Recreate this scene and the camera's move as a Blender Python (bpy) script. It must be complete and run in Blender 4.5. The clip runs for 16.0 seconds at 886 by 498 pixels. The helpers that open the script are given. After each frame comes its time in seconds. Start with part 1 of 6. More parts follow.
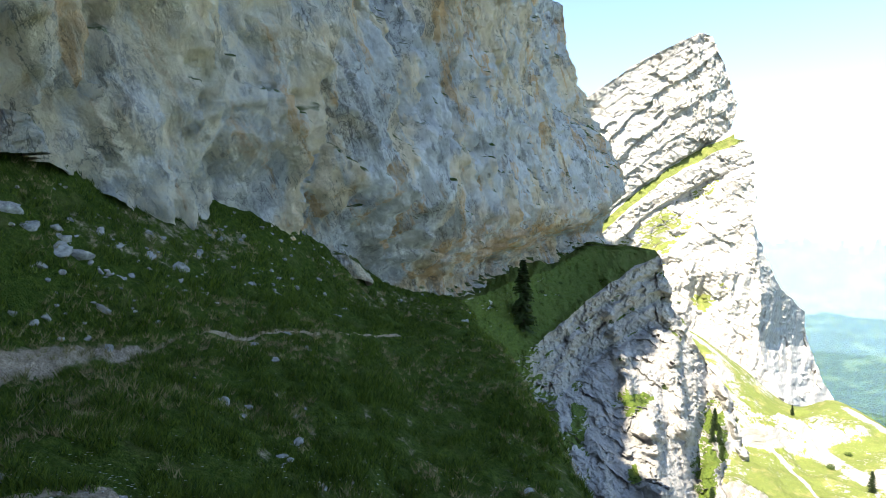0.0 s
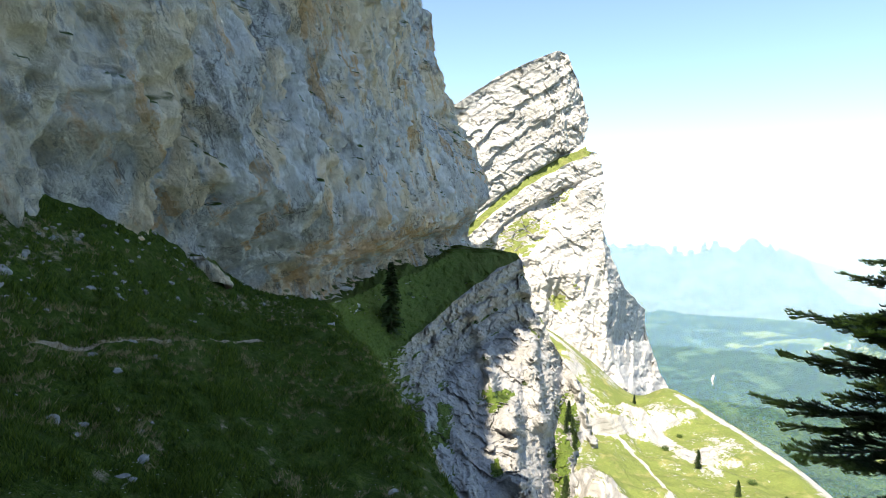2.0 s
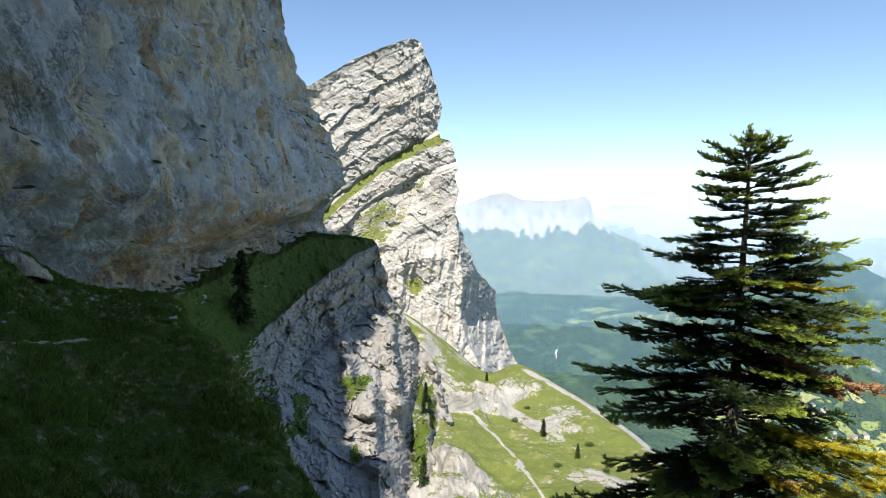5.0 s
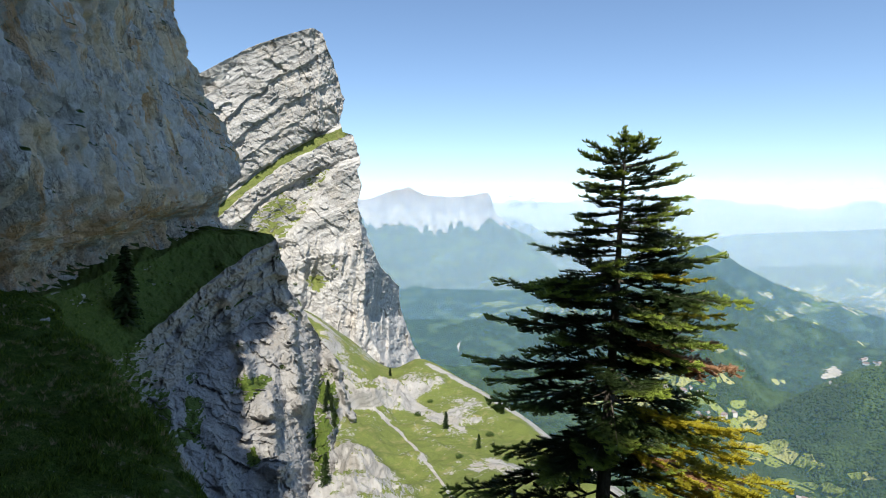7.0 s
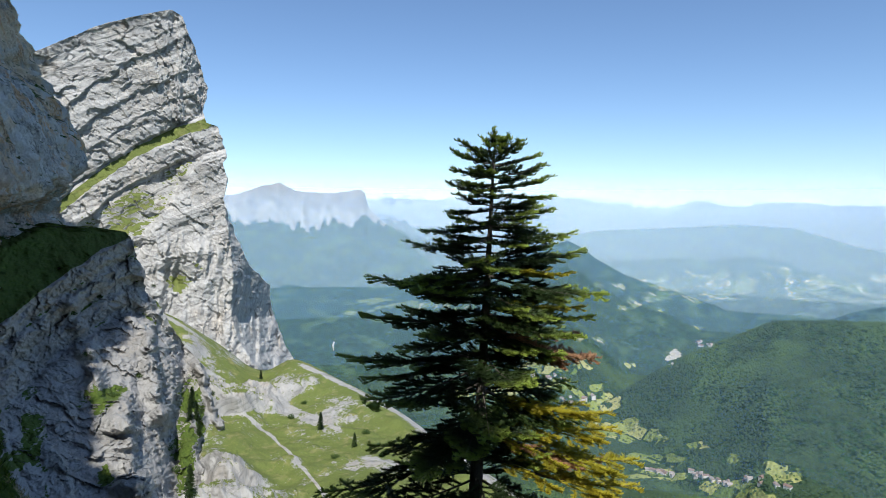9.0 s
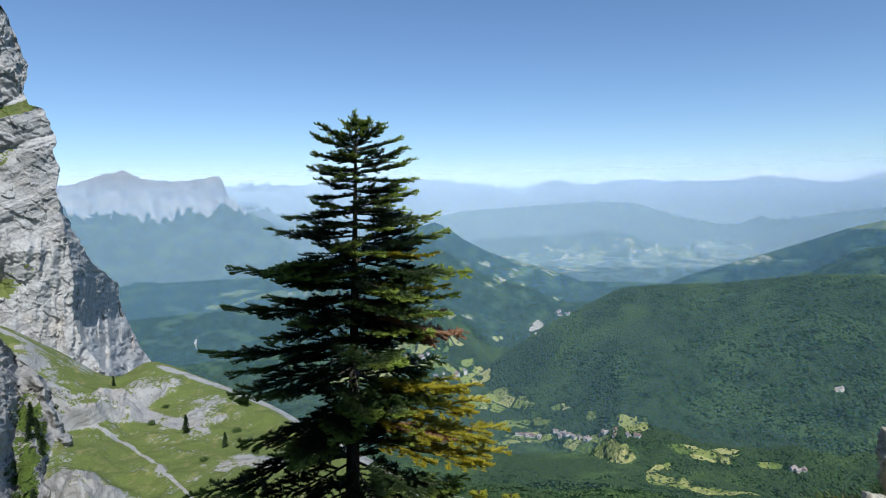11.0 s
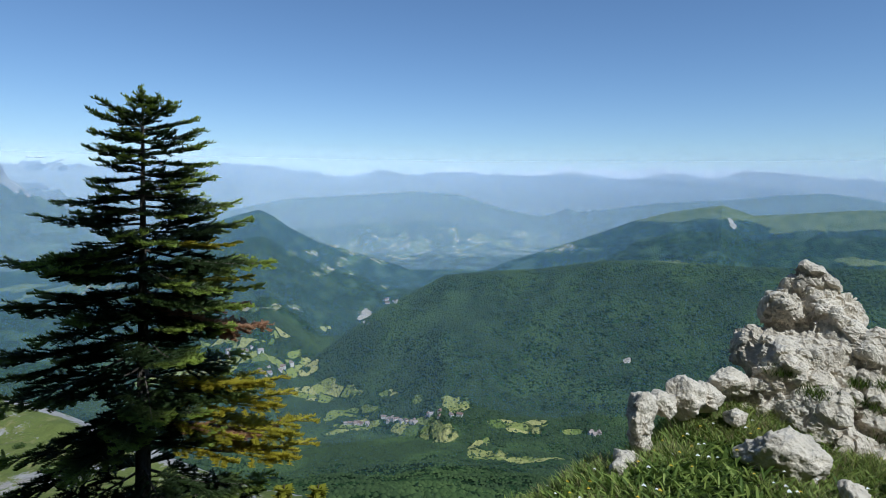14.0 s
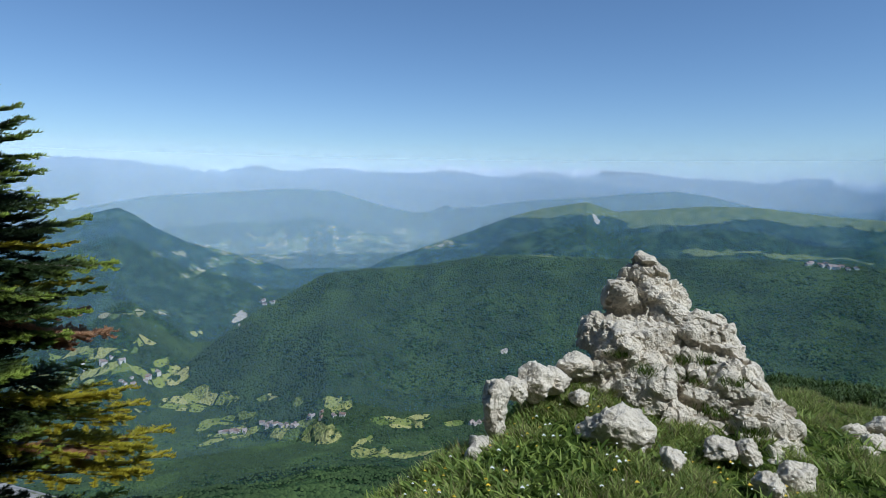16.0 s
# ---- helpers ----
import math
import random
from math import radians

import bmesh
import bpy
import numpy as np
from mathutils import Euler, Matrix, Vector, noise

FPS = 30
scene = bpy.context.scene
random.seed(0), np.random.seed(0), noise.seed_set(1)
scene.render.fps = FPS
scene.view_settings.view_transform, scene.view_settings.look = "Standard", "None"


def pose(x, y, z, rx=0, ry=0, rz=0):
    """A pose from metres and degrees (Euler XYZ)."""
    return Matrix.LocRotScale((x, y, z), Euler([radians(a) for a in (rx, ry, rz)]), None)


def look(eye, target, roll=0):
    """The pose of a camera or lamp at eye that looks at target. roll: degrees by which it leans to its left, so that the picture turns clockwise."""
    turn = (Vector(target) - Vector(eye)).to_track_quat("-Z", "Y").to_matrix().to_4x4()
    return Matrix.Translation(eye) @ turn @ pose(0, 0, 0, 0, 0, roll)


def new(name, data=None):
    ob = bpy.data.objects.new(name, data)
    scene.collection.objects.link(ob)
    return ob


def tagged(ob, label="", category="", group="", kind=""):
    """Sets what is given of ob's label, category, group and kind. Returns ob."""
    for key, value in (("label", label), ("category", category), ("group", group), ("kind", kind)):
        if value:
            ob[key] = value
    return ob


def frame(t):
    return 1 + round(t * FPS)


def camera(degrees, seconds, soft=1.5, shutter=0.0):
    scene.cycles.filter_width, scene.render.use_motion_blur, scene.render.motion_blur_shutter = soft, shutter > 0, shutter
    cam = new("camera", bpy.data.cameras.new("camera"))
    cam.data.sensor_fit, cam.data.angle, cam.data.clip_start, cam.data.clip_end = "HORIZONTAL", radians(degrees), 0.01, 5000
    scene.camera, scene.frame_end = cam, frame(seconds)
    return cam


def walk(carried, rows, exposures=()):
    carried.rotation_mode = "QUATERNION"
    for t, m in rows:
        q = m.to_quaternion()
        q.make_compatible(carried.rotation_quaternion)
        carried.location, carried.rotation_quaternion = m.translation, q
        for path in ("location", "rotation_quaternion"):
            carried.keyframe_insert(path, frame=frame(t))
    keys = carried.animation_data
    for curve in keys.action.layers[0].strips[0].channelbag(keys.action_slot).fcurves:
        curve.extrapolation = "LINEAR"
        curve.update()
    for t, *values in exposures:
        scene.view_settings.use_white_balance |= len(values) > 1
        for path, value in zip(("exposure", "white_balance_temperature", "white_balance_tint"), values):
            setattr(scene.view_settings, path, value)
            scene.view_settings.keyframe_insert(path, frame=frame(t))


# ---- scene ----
cam = camera(73.3, 16.0, soft=0.5)
# rows: seconds, eye, target, roll
PATH = [
    (0.0, (-0.688, -0.051, 0.177), (-0.6835, 9.9434, -0.1451), -0.31),
    (0.5, (-0.636, -0.013, 0.148), (0.0085, 9.9616, -0.1541), 0.15),
    (1.0, (-0.578, 0.023, 0.121), (0.5882, 9.9508, -0.1499), 0.28),
    (1.5, (-0.525, 0.049, 0.092), (1.1980, 9.8965, -0.1543), 0.45),
    (2.0, (-0.471, 0.064, 0.070), (1.7014, 9.8217, -0.2022), 0.33),
    (2.5, (-0.413, 0.075, 0.057), (2.1636, 9.7320, -0.2736), 0.27),
    (3.0, (-0.350, 0.082, 0.045), (2.6379, 9.6172, -0.3480), 0.05),
    (3.5, (-0.295, 0.093, 0.038), (3.0911, 9.4922, -0.4017), 0.06),
    (4.0, (-0.254, 0.096, 0.031), (3.4935, 9.3562, -0.4312), 0.06),
    (6.5, (-0.049, 0.017, 0.002), (5.3845, 8.3935, -0.5525), 0.18),
    (7.0, (0.000, -0.000, -0.000), (5.7982, 8.1274, -0.5676), 0.45),
    (7.5, (0.040, -0.019, -0.007), (6.1879, 7.8481, -0.5624), 1.22),
    (8.0, (0.058, -0.019, -0.009), (6.5872, 7.5366, -0.5390), 1.79),
    (8.5, (0.052, 0.012, -0.005), (7.0251, 7.1594, -0.5361), 1.42),
    (9.0, (0.036, 0.028, 0.000), (7.4006, 6.7661, -0.5973), 0.72),
    (11.5, (-0.002, -0.085, -0.000), (8.8805, 4.4162, -0.9147), -0.64),
    (12.0, (0.015, -0.132, 0.006), (9.1121, 3.9085, -0.9516), 0.16),
    (12.5, (0.040, -0.189, 0.011), (9.3161, 3.3982, -1.0312), 0.90),
    (13.0, (0.066, -0.231, 0.014), (9.4676, 3.0251, -0.9890), 0.62),
    (13.5, (0.083, -0.296, 0.014), (9.6162, 2.5412, -1.0237), 0.53),
    (14.0, (0.114, -0.351, 0.011), (9.7859, 1.9529, -1.0592), 0.64),
    (14.5, (0.141, -0.426, 0.008), (9.9069, 1.4198, -1.0960), 0.47),
    (15.0, (0.161, -0.498, 0.004), (9.9929, 0.9287, -1.1332), 0.44),
    (15.5, (0.147, -0.571, 0.001), (10.0409, 0.3486, -1.1199), 0.42),
    (16.0, (0.122, -0.613, 0.001), (10.0574, -0.2877, -1.0901), 0.95),
]
EXPOSURES = [(0.0, 1.93, 7250, 8), (2.0, 1.52, 7150, 8), (4.0, 1.0, 6950, 8), (6.5, 0.6, 6650, 8), (9.0, 0.3, 6100, 8), (11.5, -0.1, 5700, 7), (16.0, -0.3, 5500, 6)]
walk(cam, [(t, look(eye, target, roll)) for t, eye, target, roll in PATH], EXPOSURES)

# ---- light: a high summer sun behind the cliff, clear sky ----
TO_SUN = Vector((-0.366, -0.492, 0.79)).normalized()
SUN_ELEV = math.asin(TO_SUN.z)
SUN_BEARING = math.atan2(TO_SUN.x, TO_SUN.y)
world = bpy.data.worlds.new("sky")
scene.world = world
world.use_nodes = True
wn = world.node_tree
sky = wn.nodes.new("ShaderNodeTexSky")
sky.sky_type = "NISHITA"
sky.sun_disc = False
sky.sun_elevation = SUN_ELEV
sky.sun_rotation = SUN_BEARING
sky.altitude = 1500
sky.air_density = 1.0
sky.dust_density = 0.35
sky.ozone_density = 3.0
wn.links.new(sky.outputs["Color"], wn.nodes["Background"].inputs["Color"])
wn.nodes["Background"].inputs["Strength"].default_value = 0.12
sun_data = bpy.data.lights.new("sun", "SUN")
sun_data.energy = 4.7
sun_data.angle = radians(0.53)
sun_data.color = (1.0, 0.95, 0.87)
sun = new("sun", sun_data)
sun.matrix_world = look(TO_SUN * 400, (0, 0, 0))


# ---- noise fields ----
def hash3(i, j, k, seed):
    h = (i.astype(np.int64) * 374761393 + j.astype(np.int64) * 668265263 + k.astype(np.int64) * 2147483647 + seed * 974711) & 0xFFFFFFFF
    h = ((h ^ (h >> 13)) * 1274126177) & 0xFFFFFFFF
    h = ((h ^ (h >> 15)) * 2246822519) & 0xFFFFFFFF
    return ((h ^ (h >> 16)) & 0xFFFFFF) / float(0x1000000)


def vnoise(p, seed=0):
    """Smooth noise in -1..1 at the rows of p."""
    c = np.floor(p)
    f = p - c
    f = f * f * f * (f * (f * 6 - 15) + 10)
    i, j, k = c[:, 0], c[:, 1], c[:, 2]
    out = 0
    for a in (0, 1):
        wa = f[:, 0] if a else 1 - f[:, 0]
        for b in (0, 1):
            wb = f[:, 1] if b else 1 - f[:, 1]
            for d in (0, 1):
                wd = f[:, 2] if d else 1 - f[:, 2]
                out = out + wa * wb * wd * hash3(i + a, j + b, k + d, seed)
    return out * 2 - 1


def fbm(p, octaves=4, seed=0, gain=0.5):
    out, amp = 0, 1.0
    for o in range(octaves):
        out = out + amp * vnoise(p * 2.03**o + 17.3 * o, seed + o)
        amp *= gain
    return out


def ridged(p, octaves=4, seed=0):
    out, amp = 0, 1.0
    for o in range(octaves):
        out = out + amp * (1 - 2 * np.abs(vnoise(p * 2.03**o + 9.1 * o, seed + o)))
        amp *= 0.5
    return out


def cells(p, seed=0):
    """Distances to the nearest and second nearest cell point, and the nearest cell's random value."""
    c = np.floor(p)
    d1 = np.full(len(p), 9.0)
    d2 = np.full(len(p), 9.0)
    val = np.zeros(len(p))
    for a in (-1, 0, 1):
        for b in (-1, 0, 1):
            for d in (-1, 0, 1):
                q = c + (a, b, d)
                off = np.stack([hash3(q[:, 0], q[:, 1], q[:, 2], seed + s) for s in (1, 2, 3)], 1)
                r = np.linalg.norm(q + off - p, axis=1)
                near = r < d1
                d2 = np.where(near, d1, np.minimum(d2, r))
                val = np.where(near, hash3(q[:, 0], q[:, 1], q[:, 2], seed + 9), val)
                d1 = np.where(near, r, d1)
    return d1, d2, val


def facets(p, seed=0):
    """Broken rock: each cell of it stands out by its own amount and leans its own way; about -1..1."""
    c = np.floor(p)
    best = np.full(len(p), 9.0)
    out = np.zeros(len(p))
    for a in (-1, 0, 1):
        for b in (-1, 0, 1):
            for d in (-1, 0, 1):
                q = c + (a, b, d)
                h = [hash3(q[:, 0], q[:, 1], q[:, 2], seed + k) for k in range(7)]
                rel = p - q - np.stack(h[:3], 1)
                r = np.abs(rel).sum(1)
                lean = rel[:, 0] * (h[3] - 0.5) + rel[:, 1] * (h[4] - 0.5) + rel[:, 2] * (h[5] - 0.5)
                near = r < best
                out = np.where(near, 1.2 * (h[6] - 0.5) + 2.2 * lean, out)
                best = np.where(near, r, best)
    return out


BED_TURN = np.array(Matrix.Rotation(radians(30), 3, Vector((0.25, 0.97, 0.0)).normalized()))


def smooth(a, b, x):
    t = np.clip((x - a) / (b - a), 0, 1)
    return t * t * (3 - 2 * t)


# ---- survey: bearing clockwise from north (+y), elevation and distance from a station ----
STATION_WEST = np.array((-0.66, -0.03, 0.17))
STATION_EAST = np.array((0.12, -0.6, 0.02))
STATION_MID = np.zeros(3)


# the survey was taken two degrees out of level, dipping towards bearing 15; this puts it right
LEVEL = np.array(Matrix.Rotation(radians(2.0), 3, Vector((math.sin(radians(105)), math.cos(radians(105)), 0))))


def sight(bearing, elevation):
    b, e = np.radians(bearing), np.radians(elevation)
    return np.stack([np.sin(b) * np.cos(e), np.cos(b) * np.cos(e), np.sin(e)], -1) @ LEVEL.T


def spot(bearing, elevation, distance, station=STATION_MID):
    return LEVEL @ station + distance * sight(bearing, elevation)


def levelled(rows):
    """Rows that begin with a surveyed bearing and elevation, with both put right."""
    out = []
    for b, e, *rest in rows:
        x, y, z = sight(b, e)
        out.append((math.degrees(math.atan2(x, y)), math.degrees(math.asin(z)), *rest))
    return out


# ---- meshes ----
def mesh_from(name, verts, faces, material, smoothed=True, attributes=()):
    me = bpy.data.meshes.new(name)
    verts = np.asarray(verts, np.float32)
    faces = np.asarray(faces, np.int32)
    n = faces.shape[1]
    me.vertices.add(len(verts))
    me.vertices.foreach_set("co", verts.ravel())
    me.loops.add(faces.size)
    me.loops.foreach_set("vertex_index", faces.ravel())
    me.polygons.add(len(faces))
    me.polygons.foreach_set("loop_start", np.arange(0, faces.size, n, dtype=np.int32))
    me.polygons.foreach_set("use_smooth", np.full(len(faces), smoothed))
    for key, values in attributes:
        layer = me.attributes.new(key, "FLOAT", "POINT")
        layer.data.foreach_set("value", np.asarray(values, np.float32))
    me.update(calc_edges=True)
    if material:
        me.materials.append(material)
    return me


def part(name, me, parent, label=""):
    ob = new(name, me)
    ob.parent = parent
    if label:
        ob["label"] = label
    return ob


def thing(name, at, label, category, group="", kind=""):
    ob = new(name)
    ob.location = at
    ob.empty_display_size = 0.1
    return tagged(ob, label, category, group, kind)


def grid_faces(rows, cols):
    i, j = np.meshgrid(np.arange(rows - 1), np.arange(cols - 1), indexing="ij")
    a = (i * cols + j).ravel()
    return np.stack([a, a + cols, a + cols + 1, a + 1], 1)


def resample(net, knots, count, curved):
    """Points of net (along its first axis, at knots) at count even steps of the knots' range."""
    net = np.asarray(net, float)
    knots = np.asarray(knots, float)
    t = np.linspace(knots[0], knots[-1], count)
    i = np.clip(np.searchsorted(knots, t, side="right") - 1, 0, len(knots) - 2)
    f = (t - knots[i]) / (knots[i + 1] - knots[i])
    shape = (-1,) + (1,) * (net.ndim - 1)
    f = f.reshape(shape)
    p1, p2 = net[i], net[i + 1]
    if not curved:
        return p1 + (p2 - p1) * f
    p0, p3 = net[np.maximum(i - 1, 0)], net[np.minimum(i + 2, len(net) - 1)]
    return 0.5 * (2 * p1 + (p2 - p0) * f + (2 * p0 - 5 * p1 + 4 * p2 - p3) * f**2 + (3 * p1 - p0 - 3 * p2 + p3) * f**3)


# ---- materials ----
class Nodes:
    def __init__(self, name):
        self.mat = bpy.data.materials.new(name)
        self.mat.use_nodes = True
        self.t = self.mat.node_tree
        self.bsdf = self.t.nodes["Principled BSDF"]

    def link(self, a, b):
        self.t.links.new(a, b)

    def put(self, socket, value):
        if hasattr(value, "is_output"):
            self.link(value, socket)
        else:
            socket.default_value = value

    def node(self, kind, **props):
        n = self.t.nodes.new(kind)
        for key, value in props.items():
            if key == "operation":
                n.operation = value
        return n

    def place(self, scale=(1, 1, 1), own=False):
        """World position (or the object's own), scaled."""
        if own:
            src = self.node("ShaderNodeTexCoord").outputs["Object"]
        else:
            src = self.node("ShaderNodeNewGeometry").outputs["Position"]
        m = self.node("ShaderNodeVectorMath", operation="MULTIPLY")
        self.link(src, m.inputs[0])
        m.inputs[1].default_value = scale
        return m.outputs[0]

    def noise(self, where, scale, detail=6.0, rough=0.55, distort=0.0):
        n = self.node("ShaderNodeTexNoise")
        self.link(where, n.inputs["Vector"])
        n.inputs["Scale"].default_value = scale
        n.inputs["Detail"].default_value = detail
        n.inputs["Roughness"].default_value = rough
        n.inputs["Distortion"].default_value = distort
        return n.outputs["Fac"]

    def voronoi(self, where, scale, out="Distance", feature="F1", rand=1.0):
        n = self.node("ShaderNodeTexVoronoi")
        n.feature = feature
        self.link(where, n.inputs["Vector"])
        n.inputs["Scale"].default_value = scale
        n.inputs["Randomness"].default_value = rand
        return n.outputs[out]

    def math(self, op, a, b=0.0, clamp=False):
        n = self.node("ShaderNodeMath", operation=op)
        n.use_clamp = clamp
        self.put(n.inputs[0], a)
        self.put(n.inputs[1], b)
        return n.outputs[0]

    def step(self, x, lo, hi):
        n = self.node("ShaderNodeMapRange")
        n.interpolation_type = "SMOOTHSTEP"
        self.put(n.inputs["Value"], x)
        n.inputs["From Min"].default_value = lo
        n.inputs["From Max"].default_value = hi
        return n.outputs["Result"]

    def ramp(self, x, stops):
        n = self.node("ShaderNodeValToRGB")
        el = n.color_ramp.elements
        while len(el) < len(stops):
            el.new(0.5)
        for e, (at, col) in zip(el, stops):
            e.position = at
            e.color = (*col, 1)
        self.put(n.inputs[0], x)
        return n.outputs[0]

    def mix(self, fac, a, b, how="MIX"):
        n = self.node("ShaderNodeMix")
        n.data_type = "RGBA"
        n.blend_type = how
        self.put(n.inputs[0], fac)
        self.put(n.inputs[6], (*a, 1) if isinstance(a, tuple) else a)
        self.put(n.inputs[7], (*b, 1) if isinstance(b, tuple) else b)
        return n.outputs[2]

    def attr(self, name):
        n = self.node("ShaderNodeAttribute")
        n.attribute_name = name
        return n.outputs["Fac"]

    def up(self):
        n = self.node("ShaderNodeSeparateXYZ")
        self.link(self.node("ShaderNodeNewGeometry").outputs["Normal"], n.inputs[0])
        return n.outputs[2]

    def island(self):
        return self.node("ShaderNodeNewGeometry").outputs["Random Per Island"]

    def rand(self):
        return self.node("ShaderNodeObjectInfo").outputs["Random"]

    def bump(self, height, strength, distance):
        n = self.node("ShaderNodeBump")
        n.inputs["Strength"].default_value = strength
        n.inputs["Distance"].default_value = distance
        self.put(n.inputs["Height"], height)
        self.link(n.outputs[0], self.bsdf.inputs["Normal"])

    def done(self, color, rough=0.9, spec=0.2):
        self.put(self.bsdf.inputs["Base Color"], (*color, 1) if isinstance(color, tuple) else color)
        self.put(self.bsdf.inputs["Roughness"], rough)
        self.bsdf.inputs["Specular IOR Level"].default_value = spec
        return self.mat


def limestone(n, own=False, size=1.0, warm=1.0):
    """Colour and relief of grey limestone with ochre runs and black lichen; size: metres of its main blotches."""
    p = n.place((1, 1, 1), own)
    runs = n.place((1, 1, 0.16), own)
    big = n.noise(p, 0.09 / size, 5, 0.6, 0.6)
    mid = n.noise(p, 0.7 / size, 8, 0.65)
    fine = n.noise(p, 6.0 / size, 6, 0.7)
    streak = n.noise(runs, 0.55 / size, 6, 0.6, 0.3)
    base = n.ramp(mid, [(0.25, (0.25, 0.25, 0.245)), (0.5, (0.42, 0.41, 0.395)), (0.75, (0.54, 0.53, 0.505))])
    base = n.mix(n.step(streak, 0.5, 0.68), base, (0.52, 0.51, 0.49))
    base = n.mix(n.math("MULTIPLY", n.step(streak, 0.5, 0.36), 0.3), base, (0.2, 0.2, 0.2))
    base = n.mix(n.math("MULTIPLY", n.math("MULTIPLY", n.step(big, 0.48, 0.62), n.step(streak, 0.36, 0.56)), 0.8 * warm), base, (0.6, 0.42, 0.22))
    base = n.mix(n.math("MULTIPLY", n.step(fine, 0.42, 0.3), 0.25), base, (0.12, 0.12, 0.12))
    return base, p, mid, fine, streak


def turf(n, p, dry=0.4):
    """Colour of alpine turf."""
    a = n.noise(p, 0.25, 6, 0.65)
    b = n.noise(p, 3.0, 6, 0.7)
    col = n.ramp(b, [(0.25, (0.024, 0.046, 0.006)), (0.5, (0.06, 0.1, 0.013)), (0.75, (0.13, 0.17, 0.03))])
    return n.mix(n.math("MULTIPLY", n.step(a, 0.5, 0.72), dry), col, (0.24, 0.21, 0.09)), b


def make_cliff_rock():
    n = Nodes("cliff_limestone")
    p = n.place()
    # slanting runs of water and the flutes they cut
    slant = n.node("ShaderNodeVectorMath", operation="MULTIPLY")
    shear = n.node("ShaderNodeVectorMath", operation="ADD")
    sep = n.node("ShaderNodeSeparateXYZ")
    n.link(p, sep.inputs[0])
    com = n.node("ShaderNodeCombineXYZ")
    n.link(n.math("MULTIPLY", sep.outputs[2], 0.3), com.inputs[0])
    n.link(n.math("MULTIPLY", sep.outputs[2], 0.3), com.inputs[1])
    n.link(p, shear.inputs[0])
    n.link(com.outputs[0], shear.inputs[1])
    n.link(shear.outputs[0], slant.inputs[0])
    slant.inputs[1].default_value = (1, 1, 0.2)
    runs = slant.outputs[0]
    big = n.noise(p, 0.035, 4, 0.55, 1.2)
    mid = n.noise(p, 0.35, 9, 0.68)
    fine = n.noise(p, 2.6, 7, 0.72)
    run1 = n.noise(runs, 0.16, 8, 0.62, 0.7)
    run2 = n.noise(runs, 0.55, 8, 0.68, 0.6)
    col = n.ramp(mid, [(0.22, (0.4, 0.4, 0.4)), (0.38, (0.6, 0.6, 0.595)), (0.6, (0.71, 0.705, 0.685)), (0.8, (0.77, 0.755, 0.72))])
    col = n.mix(n.math("MULTIPLY", n.step(run1, 0.5, 0.6), 0.6), col, (0.8, 0.8, 0.79))
    col = n.mix(n.math("MULTIPLY", n.step(run2, 0.46, 0.34), 0.6), col, (0.27, 0.27, 0.275))
    warm = n.math("MULTIPLY", n.step(big, 0.44, 0.54), n.step(run1, 0.38, 0.5))
    col = n.mix(n.math("MULTIPLY", warm, 0.75), col, (0.84, 0.66, 0.42))
    col = n.mix(n.math("MULTIPLY", n.math("MULTIPLY", n.attr("ochre"), n.step(mid, 0.3, 0.6)), 0.7), col, (0.88, 0.75, 0.52))
    rust = n.math("MULTIPLY", n.step(n.noise(runs, 0.17, 5, 0.6, 0.6), 0.54, 0.62), n.step(run2, 0.4, 0.55))
    col = n.mix(n.math("MULTIPLY", rust, 0.8), col, (0.72, 0.45, 0.22))
    col = n.mix(n.math("MULTIPLY", n.math("MULTIPLY", n.attr("rusty"), n.step(n.noise(p, 0.2, 6, 0.65), 0.42, 0.58)), 0.85), col, (0.66, 0.43, 0.24))
    black = n.math("MULTIPLY", n.step(n.noise(runs, 0.24, 6, 0.7, 0.3), 0.42, 0.34), n.step(fine, 0.36, 0.55))
    col = n.mix(n.math("MULTIPLY", black, 0.55), col, (0.12, 0.12, 0.13))
    seam = n.step(n.math("ABSOLUTE", n.math("SUBTRACT", n.noise(runs, 0.42, 6, 0.6, 0.5), 0.5)), 0.016, 0.002)
    seam2 = n.step(n.math("ABSOLUTE", n.math("SUBTRACT", n.noise(p, 0.3, 6, 0.65), 0.5)), 0.012, 0.001)
    pit = n.step(n.voronoi(n.place((1, 1, 0.6)), 0.3), 0.13, 0.05)
    cut = n.math("MAXIMUM", n.math("MULTIPLY", n.math("MAXIMUM", seam, seam2), n.step(n.noise(p, 0.12, 4), 0.46, 0.62)), n.math("MULTIPLY", pit, 0.8))
    col = n.mix(n.math("MULTIPLY", cut, 0.5), col, (0.08, 0.08, 0.08))
    grass, gb = turf(n, p)
    on = n.math("MULTIPLY", n.step(n.up(), 0.5, 0.75), n.step(n.noise(p, 0.5, 5), 0.42, 0.52))
    col = n.mix(on, col, grass)
    chips = n.voronoi(n.place((1, 1, 0.5)), 0.9)
    h = n.math("ADD", n.math("ADD", n.math("MULTIPLY", mid, 1.3), n.math("MULTIPLY", chips, 0.3)), n.math("ADD", n.math("MULTIPLY", fine, 0.4), n.math("MULTIPLY", run2, 0.7)))
    n.bump(n.math("SUBTRACT", h, n.math("MULTIPLY", cut, 0.5)), 1.0, 1.3)
    return n.done(col, 0.93, 0.15)


